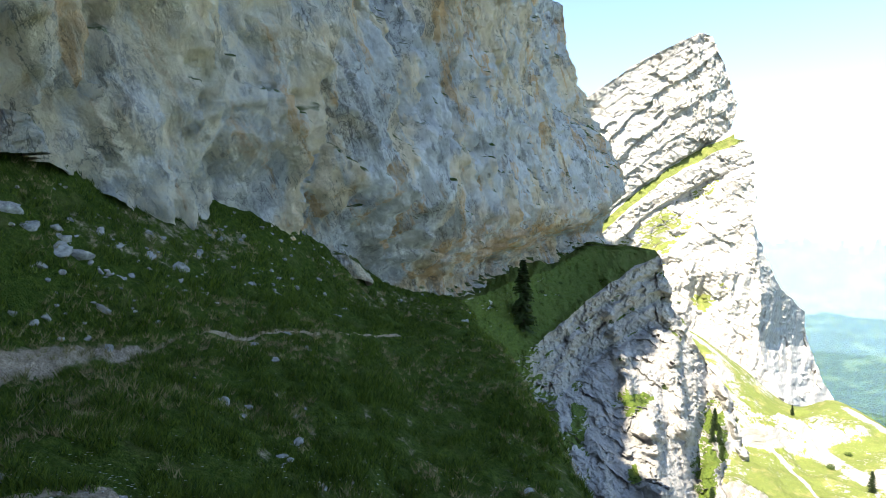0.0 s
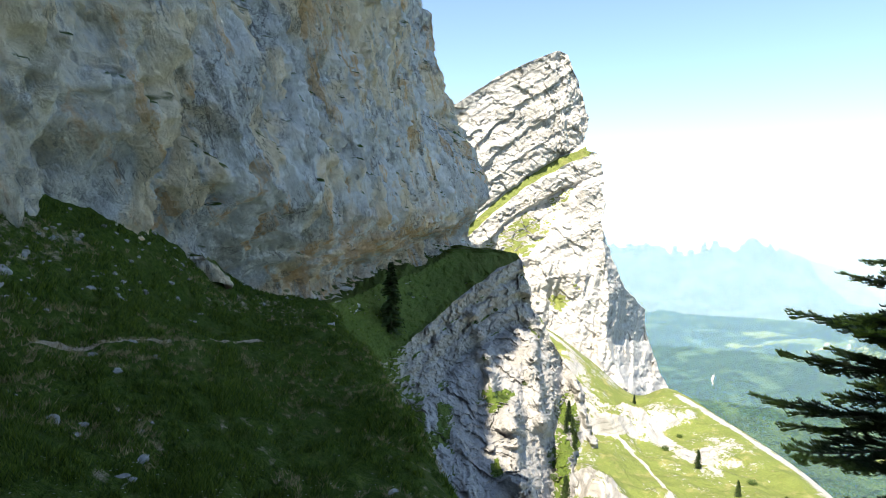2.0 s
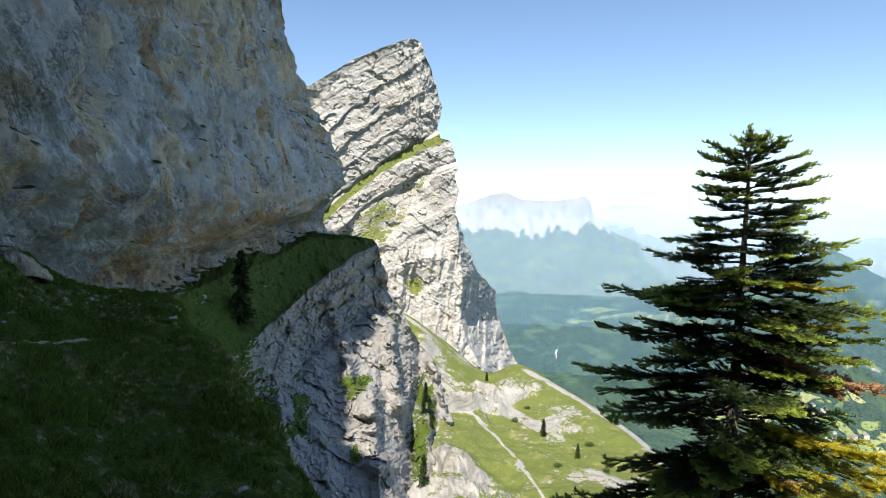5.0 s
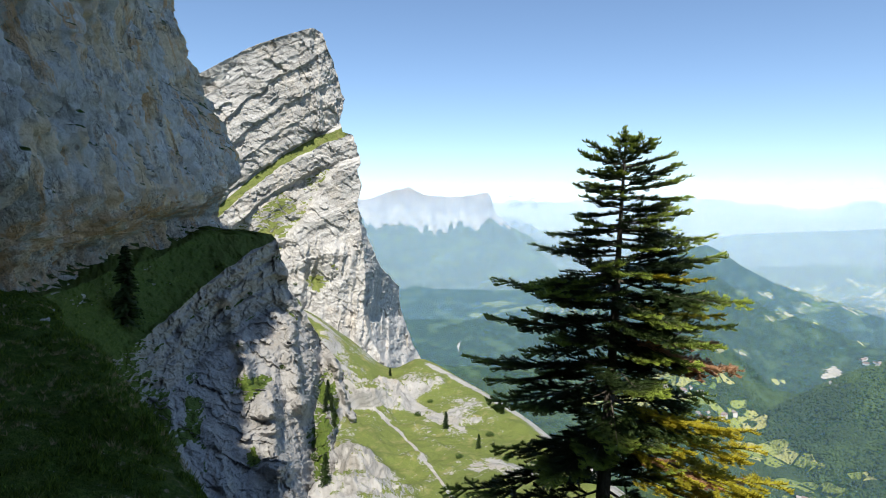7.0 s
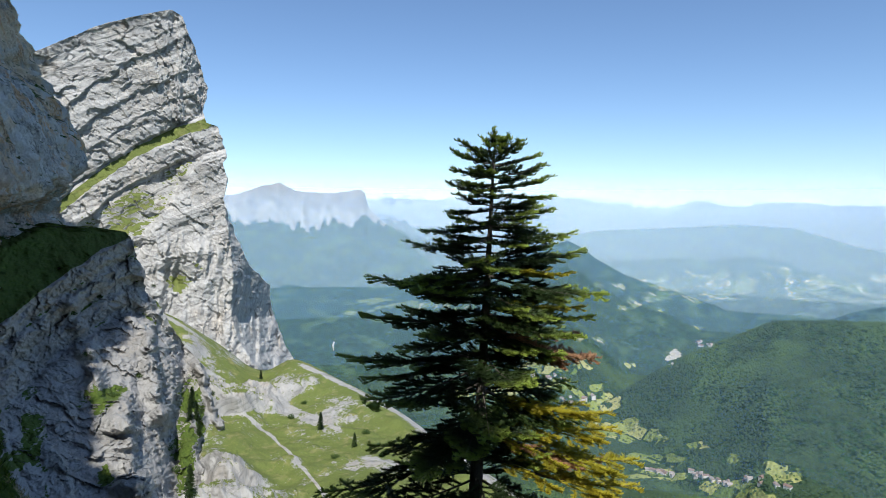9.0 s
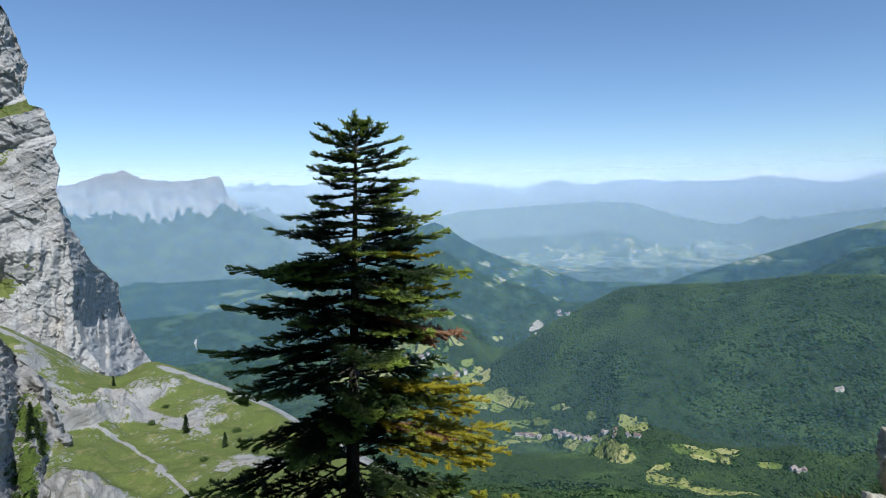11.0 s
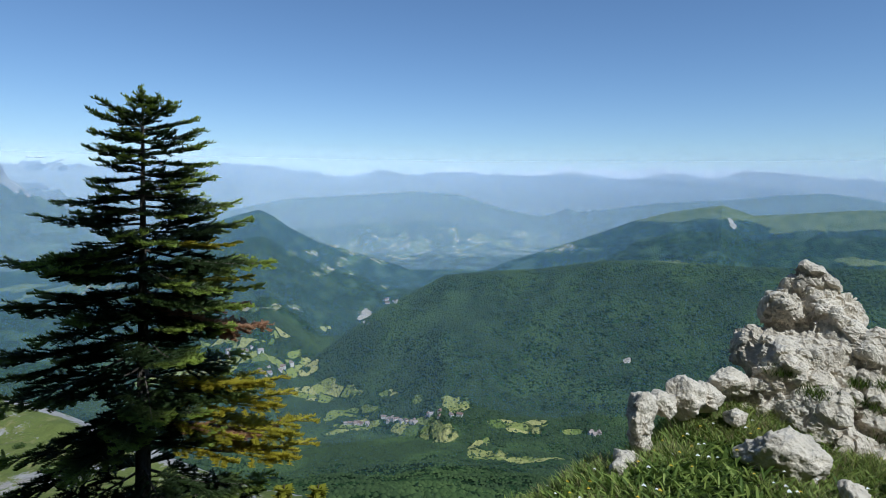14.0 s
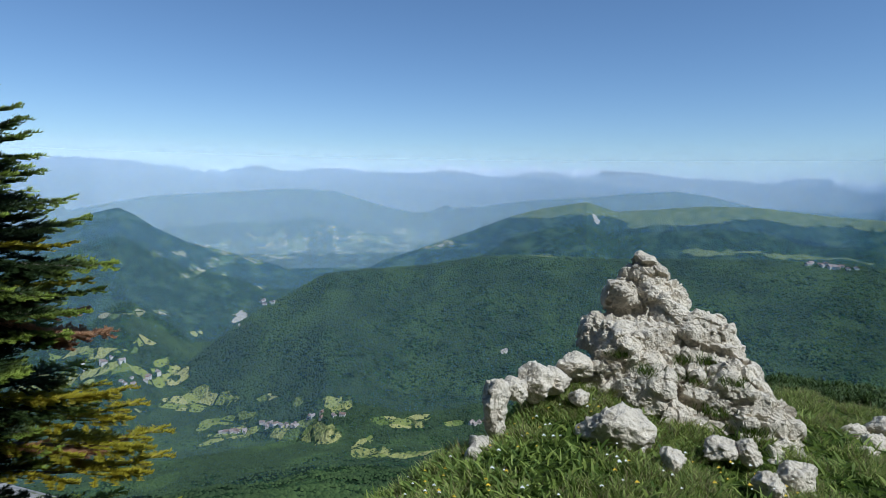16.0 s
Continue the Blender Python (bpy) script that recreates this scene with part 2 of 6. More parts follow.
def make_crag_rock(name, low, high, dry=0.5, size=1.5, pale=0.3, speckle=0.3, tone=1.0):
    """Bedded limestone with turf on the flatter ground."""
    n = Nodes(name)
    base, p, mid, fine, streak = limestone(n, size=size, warm=0.35)
    base = n.mix(0.5, base, (0.5, 0.48, 0.45))
    base = n.mix(1.0, base, (tone, tone, tone), "MULTIPLY")
    grass, gb = turf(n, p, dry)
    grass = n.mix(pale, grass, (0.36, 0.36, 0.14))
    patch = n.noise(p, 0.11, 7, 0.65)
    lie = n.math("ADD", n.math("ADD", n.math("MULTIPLY", n.up(), 0.55), n.math("MULTIPLY", n.attr("turf"), 0.8)), n.math("MULTIPLY", n.math("SUBTRACT", patch, 0.5), 0.9))
    lie = n.math("ADD", lie, n.math("MULTIPLY", n.math("SUBTRACT", n.noise(p, 0.9, 6, 0.75), 0.5), speckle))
    # cracks along the tilted beds
    bed = n.node("ShaderNodeVectorMath", operation="DOT_PRODUCT")
    n.link(n.place(), bed.inputs[0])
    bed.inputs[1].default_value = (-0.42, -0.16, 0.88)
    flatxy = n.node("ShaderNodeSeparateXYZ")
    n.link(n.place((0.07, 0.07, 0.07)), flatxy.inputs[0])
    lay = n.node("ShaderNodeCombineXYZ")
    n.link(flatxy.outputs[0], lay.inputs[0])
    n.link(flatxy.outputs[1], lay.inputs[1])
    n.link(n.math("MULTIPLY", bed.outputs["Value"], 0.6), lay.inputs[2])
    seam = n.step(n.math("ABSOLUTE", n.math("SUBTRACT", n.noise(lay.outputs[0], 0.5, 7, 0.6, 0.15), 0.5)), 0.03, 0.005)
    course = n.noise(lay.outputs[0], 1.3, 5, 0.6)
    base = n.mix(n.math("MULTIPLY", n.step(course, 0.5, 0.36), 0.25), base, (0.3, 0.28, 0.26))
    joint = n.step(n.math("ABSOLUTE", n.math("SUBTRACT", n.noise(n.place((1, 1, 0.3)), 0.16, 7, 0.65, 0.5), 0.5)), 0.018, 0.003)
    base = n.mix(n.math("MULTIPLY", joint, 0.25), base, (0.16, 0.15, 0.14))
    base = n.mix(n.math("MULTIPLY", seam, 0.28), base, (0.13, 0.125, 0.12))
    col = n.mix(n.step(lie, low, high), base, grass)
    n.bump(n.math("ADD", n.math("SUBTRACT", mid, n.math("MULTIPLY", seam, 0.25)), n.math("MULTIPLY", fine, 0.4)), 1.0, 0.4)
    return n.done(col, 0.93, 0.15)


def make_slope_turf():
    """Turf with bare scree where the trail and stony runs are."""
    n = Nodes("slope_turf")
    p = n.place()
    grass, gb = turf(n, p, 0.3)
    stones = n.voronoi(p, 9.0)
    grit = n.ramp(n.noise(p, 4, 8, 0.7), [(0.3, (0.26, 0.2, 0.14)), (0.7, (0.66, 0.55, 0.43))])
    bare = n.math("ADD", n.attr("bare"), n.math("MULTIPLY", n.math("SUBTRACT", n.noise(p, 0.9, 7, 0.7), 0.5), 1.1))
    col = n.mix(n.step(bare, 0.42, 0.62), grass, grit)
    n.bump(n.math("ADD", gb, n.math("MULTIPLY", stones, 0.5)), 1.0, 0.5)
    return n.done(col, 0.95, 0.1)


def make_land():
    """Forest, meadows, farmland, bare rock and snow of the far country, by zone."""
    n = Nodes("far_country")
    p = n.place()
    flat = n.place((1, 1, 0))
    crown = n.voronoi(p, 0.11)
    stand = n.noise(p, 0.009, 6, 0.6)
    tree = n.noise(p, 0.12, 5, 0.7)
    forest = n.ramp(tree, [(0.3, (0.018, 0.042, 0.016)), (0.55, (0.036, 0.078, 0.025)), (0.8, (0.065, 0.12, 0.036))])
    # shade between the tree crowns, painted as a darker colour at cell edges
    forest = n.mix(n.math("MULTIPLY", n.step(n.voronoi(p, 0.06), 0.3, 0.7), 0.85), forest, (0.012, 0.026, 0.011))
    forest = n.mix(n.math("MULTIPLY", n.step(stand, 0.5, 0.64), 0.8), forest, (0.075, 0.12, 0.042))
    plot = n.node("ShaderNodeTexVoronoi")
    n.link(flat, plot.inputs["Vector"])
    plot.inputs["Scale"].default_value = 0.028
    sep = n.node("ShaderNodeSeparateColor")
    n.link(plot.outputs["Color"], sep.inputs[0])
    crop = n.ramp(sep.outputs[0], [(0.0, (0.09, 0.15, 0.05)), (0.3, (0.16, 0.2, 0.07)), (0.55, (0.2, 0.22, 0.1)), (0.8, (0.4, 0.36, 0.22)), (1.0, (0.1, 0.16, 0.05))])
    hedge = n.voronoi(flat, 0.028, feature="DISTANCE_TO_EDGE")
    crop = n.mix(n.step(hedge, 0.06, 0.03), crop, (0.03, 0.06, 0.02))
    wood = n.step(n.noise(flat, 0.006, 5, 0.6), 0.48, 0.53)
    crop = n.mix(wood, crop, forest)
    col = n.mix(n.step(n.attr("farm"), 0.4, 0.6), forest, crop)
    lot = n.node("ShaderNodeTexVoronoi")
    n.link(flat, lot.inputs["Vector"])
    lot.inputs["Scale"].default_value = 0.016
    lots = n.node("ShaderNodeSeparateColor")
    n.link(lot.outputs["Color"], lots.inputs[0])
    hay = n.ramp(n.math("ADD", n.math("MULTIPLY", lots.outputs[0], 0.8), n.math("MULTIPLY", n.noise(p, 0.05, 5, 0.6), 0.2)), [(0.15, (0.13, 0.18, 0.045)), (0.4, (0.3, 0.32, 0.09)), (0.6, (0.42, 0.39, 0.15)), (0.85, (0.24, 0.28, 0.07))])
    row_of_trees = n.math("MULTIPLY", n.step(n.voronoi(flat, 0.016, feature="DISTANCE_TO_EDGE"), 0.09, 0.05), n.step(n.noise(p, 0.02, 3), 0.45, 0.55))
    hay = n.mix(row_of_trees, hay, (0.025, 0.05, 0.018))
    edge = n.math("MULTIPLY", n.math("SUBTRACT", n.noise(p, 0.012, 7, 0.7), 0.5), 1.2)
    col = n.mix(n.step(n.math("ADD", n.attr("field"), n.math("MULTIPLY", edge, 0.8)), 0.42, 0.5), col, hay)
    meadow = n.ramp(n.noise(p, 0.02, 6, 0.65), [(0.3, (0.08, 0.12, 0.035)), (0.7, (0.2, 0.22, 0.08))])
    edge = n.math("MULTIPLY", n.math("SUBTRACT", n.noise(p, 0.012, 7, 0.7), 0.5), 1.2)
    col = n.mix(n.step(n.math("ADD", n.attr("meadow"), edge), 0.45, 0.55), col, meadow)
    stone = n.ramp(n.noise(n.place((1, 1, 0.25)), 0.02, 8, 0.7), [(0.3, (0.2, 0.19, 0.185)), (0.7, (0.38, 0.355, 0.335))])
    stone = n.mix(n.step(n.math("ADD", n.attr("scree"), n.math("MULTIPLY", n.math("SUBTRACT", n.noise(n.place((1, 1, 0.3)), 0.018, 6, 0.65), 0.5), 1.6)), 0.45, 0.75), stone, (0.4, 0.38, 0.34))
    nick = n.math("MULTIPLY", n.math("SUBTRACT", n.noise(p, 0.035, 7, 0.75), 0.5), 1.9)
    col = n.mix(n.step(n.math("ADD", n.attr("rock"), nick), 0.5, 0.62), col, stone)
    col = n.mix(n.step(n.math("ADD", n.attr("quarry"), n.math("MULTIPLY", nick, 0.7)), 0.45, 0.6), col, n.ramp(n.noise(p, 0.06, 6, 0.7), [(0.35, (0.36, 0.31, 0.23)), (0.65, (0.6, 0.54, 0.44))]))
    col = n.mix(n.step(n.math("ADD", n.attr("snow"), edge), 0.5, 0.6), col, (0.9, 0.9, 0.92))
    n.bump(n.math("ADD", n.math("MULTIPLY", crown, -1.0), tree), 0.8, 7.0)
    return n.done(col, 0.95, 0.05)


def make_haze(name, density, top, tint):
    """Haze put in as a tinted sheet: part of the light passes, the rest is scattered; thinner with height."""
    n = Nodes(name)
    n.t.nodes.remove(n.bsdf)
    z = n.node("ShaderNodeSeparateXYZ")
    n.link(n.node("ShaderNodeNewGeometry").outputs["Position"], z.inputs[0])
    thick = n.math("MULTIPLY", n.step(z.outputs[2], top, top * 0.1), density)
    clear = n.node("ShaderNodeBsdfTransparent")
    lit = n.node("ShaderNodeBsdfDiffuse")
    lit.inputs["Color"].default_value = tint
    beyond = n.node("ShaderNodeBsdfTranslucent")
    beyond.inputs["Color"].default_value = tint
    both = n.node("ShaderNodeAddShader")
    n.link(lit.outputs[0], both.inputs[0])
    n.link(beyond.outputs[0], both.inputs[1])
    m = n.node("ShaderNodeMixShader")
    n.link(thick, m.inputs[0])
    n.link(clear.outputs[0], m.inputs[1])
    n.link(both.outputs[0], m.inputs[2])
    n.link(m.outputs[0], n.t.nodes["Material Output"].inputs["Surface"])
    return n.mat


def make_leafy(name, dark, light, through_light=0.0, per="island", lit_new_tip=None):
    n = Nodes(name)
    r = n.island() if per == "island" else n.rand()
    col = n.ramp(r, [(0.0, dark), (1.0, light)])
    if lit_new_tip:
        # sunlit look of the shoot ends, put into the colour with paler new growth
        col = n.mix(n.math("MULTIPLY", n.attr("lit_new_tip"), 0.85), col, lit_new_tip)
    if through_light:
        n.bsdf.inputs["Subsurface Weight"].default_value = 0.0
        leaf = n.node("ShaderNodeBsdfTranslucent")
        n.link(col, leaf.inputs["Color"])
        m = n.node("ShaderNodeMixShader")
        m.inputs[0].default_value = through_light
        n.link(n.bsdf.outputs[0], m.inputs[1])
        n.link(leaf.outputs[0], m.inputs[2])
        n.link(m.outputs[0], n.t.nodes["Material Output"].inputs["Surface"])
    return n.done(col, 0.6, 0.3)


def make_bark():
    n = Nodes("fir_bark")
    p = n.place((1, 1, 0.4), own=True)
    a = n.noise(p, 18, 7, 0.7)
    n.bump(a, 0.8, 0.02)
    return n.done(n.ramp(a, [(0.3, (0.05, 0.04, 0.032)), (0.7, (0.16, 0.14, 0.12))]), 0.95, 0.1)


def make_outcrop_rock():
    n = Nodes("outcrop_limestone")
    p = n.place(own=True)
    mid = n.noise(p, 2.2, 9, 0.68)
    fine = n.noise(p, 16, 8, 0.7)
    pits = n.voronoi(p, 26)
    col = n.ramp(mid, [(0.25, (0.33, 0.295, 0.245)), (0.45, (0.66, 0.59, 0.48)), (0.72, (0.82, 0.745, 0.62))])
    col = n.mix(n.math("MULTIPLY", n.step(n.noise(p, 1.1, 6, 0.6), 0.56, 0.7), 0.55), col, (0.45, 0.34, 0.22))
    col = n.mix(n.math("MULTIPLY", n.step(fine, 0.44, 0.3), 0.6), col, (0.1, 0.095, 0.085))
    n.bump(n.math("ADD", n.math("ADD", mid, n.math("MULTIPLY", fine, 0.45)), n.math("MULTIPLY", pits, 0.2)), 1.0, 0.07)
    return n.done(col, 0.92, 0.2)


CLIFF_ROCK = make_cliff_rock()
PEAK_ROCK = make_crag_rock("peak_limestone", 0.56, 0.66, 0.6)
RIDGE_ROCK = make_crag_rock("ridge_limestone", 0.5, 0.62, 0.12, 1.5, 0.06, 0.45, 0.72)
FLANK_ROCK = make_crag_rock("flank_turf_and_stone", 0.5, 0.64, 0.8, 1.5, 0.25, 1.0, 0.8)
SLOPE_TURF = make_slope_turf()
LAND = make_land()
OUTCROP = make_outcrop_rock()
BARK = make_bark()
NEEDLES = make_leafy("fir_needles", (0.018, 0.035, 0.01), (0.045, 0.075, 0.017), 0.25, "object", (0.36, 0.45, 0.07))
NEEDLES_YELLOW = make_leafy("yellowing_needles", (0.26, 0.27, 0.025), (0.58, 0.46, 0.035), 0.35, "object")
NEEDLES_BROWN = make_leafy("withered_needles", (0.36, 0.19, 0.1), (0.5, 0.3, 0.17), 0.35, "object")
# one grass in two copies: shaded slope darker, sunlit spur brighter, put into colour
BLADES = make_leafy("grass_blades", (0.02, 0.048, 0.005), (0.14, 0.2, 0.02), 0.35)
BLADES_LIT = make_leafy("lit_copy_grass_blades", (0.09, 0.15, 0.03), (0.46, 0.52, 0.14), 0.4)
BLADES_DRY = make_leafy("dry_grass", (0.2, 0.17, 0.08), (0.36, 0.3, 0.15), 0.3)
PETAL = make_leafy("white_petals", (0.7, 0.7, 0.66), (0.8, 0.8, 0.75))
PETAL_YELLOW = make_leafy("yellow_petals", (0.6, 0.42, 0.02), (0.7, 0.5, 0.03))
HERB = make_leafy("herb_leaves", (0.09, 0.15, 0.025), (0.34, 0.42, 0.09), 0.4)
SHRUB = make_leafy("juniper_green", (0.03, 0.06, 0.012), (0.09, 0.14, 0.03), 0.2)


# ---- the far country: one sheet from below the spur to the horizon ----
def crest(points):
    b, e = zip(*levelled(points))
    return lambda x: np.interp(x, b, e)


# each ridge: distance, fall in front, fall behind, crest elevation by bearing
RIDGES = {
    "wooded": (2100, 0.5, 0.5, crest([(50, -26), (60, -21), (64.8, -17.5), (70.1, -13.6), (75.5, -10.6), (77.2, -9.6), (81, -9.1), (86.5, -8.5), (91.9, -7.4), (97, -6.9), (104, -6.8), (117, -5.6), (135, -5), (150, -6)])),
    "alp": (3300, 0.34, 0.4, crest([(72, -14), (82.7, -8.1), (86, -6.9), (90.8, -5.0), (94.5, -3.4), (97.6, -2.4), (101.7, -1.55), (104.3, -2.3), (106.8, -2.0), (112, -1.3), (116.3, -1.2), (120.4, -1.5), (125, -1.6), (140, -2), (150, -3)])),
    "cone": (3300, 0.33, 0.45, crest([(36, -14), (46, -9), (52, -6.3), (55.1, -5.2), (57.4, -4.4), (59.5, -3.8), (60.8, -4.4), (62.2, -5.4), (64.8, -6.7), (67.9, -7.5), (72.8, -8.8), (75, -10.1), (80, -14)])),
    "massif": (4500, 0.4, 0.8, crest([(0, 0), (20, -0.4), (27.5, -0.6), (28.8, -0.3), (30.4, 0.35), (31.6, 0.6), (32.1, 0.85), (32.6, 0.6), (33.6, 0.05), (35.8, -0.1), (37.2, -0.05), (37.9, 0.15), (39.2, 0.2), (39.7, 0.35), (40.0, 0.1), (40.4, -1.4), (41.8, -2.7), (44, -3.75), (46.1, -4.35), (48.8, -5.4), (52, -6.3), (60, -9)])),
    "blue_a": (4640, 0.5, 0.5, crest([(50, -7), (57, -4), (59.3, -3.4), (62.2, -2.8), (67.8, -2.3), (74.2, -1.7), (78, -1.8), (82.4, -3.0), (86.3, -3.6), (92, -6)])),
    "blue_b": (4670, 0.5, 0.5, crest([(84, -6), (91.6, -2.6), (96.6, -1.7), (102.4, -1.1), (106, -0.5), (109.4, -0.2), (112.2, -0.5), (115.7, -1.2), (125, -1.6), (140, -2)])),
    "alps": (4850, 2.6, 1.0, crest([(0, -0.5), (46.3, -0.3), (59.9, 0.25), (63.6, -0.2), (67.4, -0.55), (70.6, 0.3), (73.3, -0.2), (77.3, 0.65), (80.2, 0.45), (82.8, 0.25), (85.4, 0.75), (87.8, 1.1), (92.2, 1.0), (96.7, 1.45), (100, 1.3), (103.2, 1.6), (105.5, 1.4), (107.2, 1.5), (109.4, 1.15), (115.2, 1.1), (119.3, 1.5), (124.5, 1.2), (140, 1.3)])),
}


LEVEL_LINE = crest([(k, 0) for k in range(-10, 161, 5)])


def land_height(b, r):
    """Height of the far country at bearings b (degrees) and distances r (metres), with its zones."""
    x, y = r * np.sin(np.radians(b)), r * np.cos(np.radians(b))
    p = np.stack([x, y, 0 * x], 1)
    rough = fbm(p / 160, 5, 3)
    # the mountainside under the spur, then the valley floor
    z = np.interp(r, [0, 12, 60, 250, 1150, 1600, 2200, 3200, 4000, 4900], [-14, -17, -50, -150, -570, -690, -640, -500, -420, -420])
    z = z + rough * np.clip((r - 40) / 700, 0, 1) * np.interp(r, [0, 1500, 2600, 3200], [16, 16, 5, 2])
    floor = z.copy()
    which = np.zeros(len(r), int)
    for k, (name, (dist, front, back, line)) in enumerate(RIDGES.items()):
        wob = fbm(p / 330 + k * 7, 4, 20 + k)
        d = r - dist
        top = dist * np.tan(np.radians(line(b)))
        if name in ("massif", "alps"):
            top = top + (9 if name == "massif" else 24) * np.abs(ridged(np.stack([b * 1.1, 0 * b + k, 0 * b], 1), 5, 60 + k)) - (6 if name == "massif" else 12)
        fall = np.where(d < 0, -d * front, d * back)
        gully = ridged(p / 520 + k * 3.1, 4, 40 + k) if dist > 4000 else 0.6 + 0.9 * fbm(p / 420 + k * 3.1, 4, 40 + k)
        h = top - fall * (1 + 0.12 * wob) + (gully - 0.6) * np.minimum(np.abs(fall), 140) * (0.2 if dist > 4000 else 0.2)
        if name == "massif":
            # a wall of rock standing on long slopes of scree
            foot = dist * np.tan(np.radians(np.interp(b, [0, 20, 33, 40, 43, 47, 52, 60], [-1.3, -1.5, -1.4, -1.8, -3.2, -4.4, -6, -9])))
            wall = top + d * 2.4 * (1 + 0.3 * wob) + (gully - 0.6) * np.minimum(-d, 80) * 0.5
            talus = foot + (d + 50) * (0.5 + 0.06 * wob) + (gully - 0.6) * np.clip(-d - 40, 0, 160) * 0.22
            h = np.where(d < 0, np.maximum(wall, talus), h)
        h = h + rough * np.clip(np.abs(d) / 300, 0, 1) * 14
        over = h > z
        z = np.where(over, h, z)
        which = np.where(over, k + 1, which)
    el = np.degrees(np.arctan2(z, r))
    k = {name: i + 1 for i, name in enumerate(RIDGES)}
    slope_n = fbm(p / 300, 4, 71)
    rise = el - LEVEL_LINE(b)
    fan = vnoise(np.stack([b * 0.75, 0 * b, 0 * b], 1), 73) + 0.5 * vnoise(np.stack([b * 2.1, 0 * b, 0 * b], 1), 74)
    warp_b, warp_e = 1.7 * fbm(p / 120, 4, 77), 0.6 * fbm(p / 100, 4, 78)

    def zone(b0, e0, wide, high):
        q, w = min(1.0, wide), min(1.0, high / 0.5)
        return np.exp(-(((b + q * warp_b - b0) / wide) ** 2 + ((el + w * warp_e - e0) / high) ** 2)) * 1.1

    def zones(rows, wider=1.0, taller=1.0):
        return np.maximum.reduce([zone(b0, e0, wide * wider, high * taller) for b0, e0, wide, high in levelled(rows)])

    # open fields round the village, farmland on the valley floors, clearings, quarry and scars
    field = zones([(65.4, -20.4, 3.2, 0.5), (70.3, -22.4, 1.6, 0.55), (67.6, -22.4, 0.9, 0.55), (78.7, -21.6, 2.6, 0.5), (76.4, -24.1, 3.0, 0.8), (85.6, -23.2, 2.0, 0.5), (87.0, -22.4, 1.4, 0.4), (85.0, -25.6, 3.4, 0.35), (82.4, -25.5, 0.8, 0.7), (69.5, -23.8, 2.4, 0.4), (57.6, -17.6, 4.6, 0.55), (63.0, -18.4, 2.2, 0.35), (52.0, -18.4, 3.0, 0.5), (91.0, -23.2, 1.2, 0.25), (72.6, -20.9, 1.2, 0.3), (58.0, -15.6, 3.0, 0.35), (68.2, -9.7, 0.9, 0.2), (72, -11, 1.0, 0.25), (65.3, -14.7, 0.8, 0.15)], 1.1, 1.2)
    farm = zones([(77, -6.6, 12, 1.3), (70, -7.6, 8, 1.0), (84, -6.2, 7, 1.0), (66, -9.3, 3, 0.5), (47, -10.8, 4, 0.5), (61, -12.8, 2.5, 0.3)])
    farm = np.where(r > 1500, farm, 0.0)
    meadow = np.where((which == k["alp"]) & (el > -2.9 + 0.9 * slope_n) & (b > 94), 0.75, 0.1)
    meadow = np.maximum(meadow, zones([(42.5, -10.6, 3.0, 0.7), (113, -5.2, 4.0, 0.35), (97, -6.95, 2.0, 0.12), (120, -5.0, 5, 0.2)]))
    rock = np.where((which == k["massif"]), np.clip(0.5 + 0.9 * (rise + 3.1 + 0.9 * fan + 0.9 * slope_n), -0.5, 1.2), 0.0)
    rock = np.where((which == k["alps"]) & (rise > -1.2), 0.7, rock)
    scree = np.where(which == k["alps"], 0.55, 0.0)
    scree = scree + np.where((which == k["massif"]) & (b < 42), 0.6 * smooth(-0.8, -1.8, rise + 0.6 * fan), 0.0)
    quarry = zones([(68.9, -14.0, 1.0, 0.5), (94.9, -15.9, 0.4, 0.3), (102.3, -3.3, 0.3, 0.5), (37.4, -14.4, 0.13, 0.9)])
    snow = np.where((which == k["alps"]) & (rise > RIDGES["alps"][3](b) - LEVEL_LINE(b) - 0.32 + 0.5 * slope_n), 0.8, 0.0)
    return z, farm, meadow, rock, snow, field, scree, quarry


def far_country():
    bearings = np.concatenate([np.arange(15, 135, 0.125), np.arange(135, 375.1, 4.0)])
    radii = np.concatenate([np.geomspace(6, 1000, 70, endpoint=False), np.linspace(1000, 2400, 130, endpoint=False), np.linspace(2400, 4300, 90, endpoint=False), np.linspace(4300, 4960, 100)])
    rr, bb = np.meshgrid(radii, bearings, indexing="ij")
    z, farm, meadow, rock, snow, field, scree, quarry = land_height(bb.ravel(), rr.ravel())
    b = np.radians(bb.ravel())
    v = np.stack([rr.ravel() * np.sin(b), rr.ravel() * np.cos(b), z], 1)
    f = grid_faces(len(radii), len(bearings))[:, ::-1]
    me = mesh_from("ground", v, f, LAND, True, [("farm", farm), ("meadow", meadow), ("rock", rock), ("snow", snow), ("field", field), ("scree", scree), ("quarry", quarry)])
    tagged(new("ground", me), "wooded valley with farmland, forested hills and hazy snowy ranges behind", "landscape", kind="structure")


far_country()


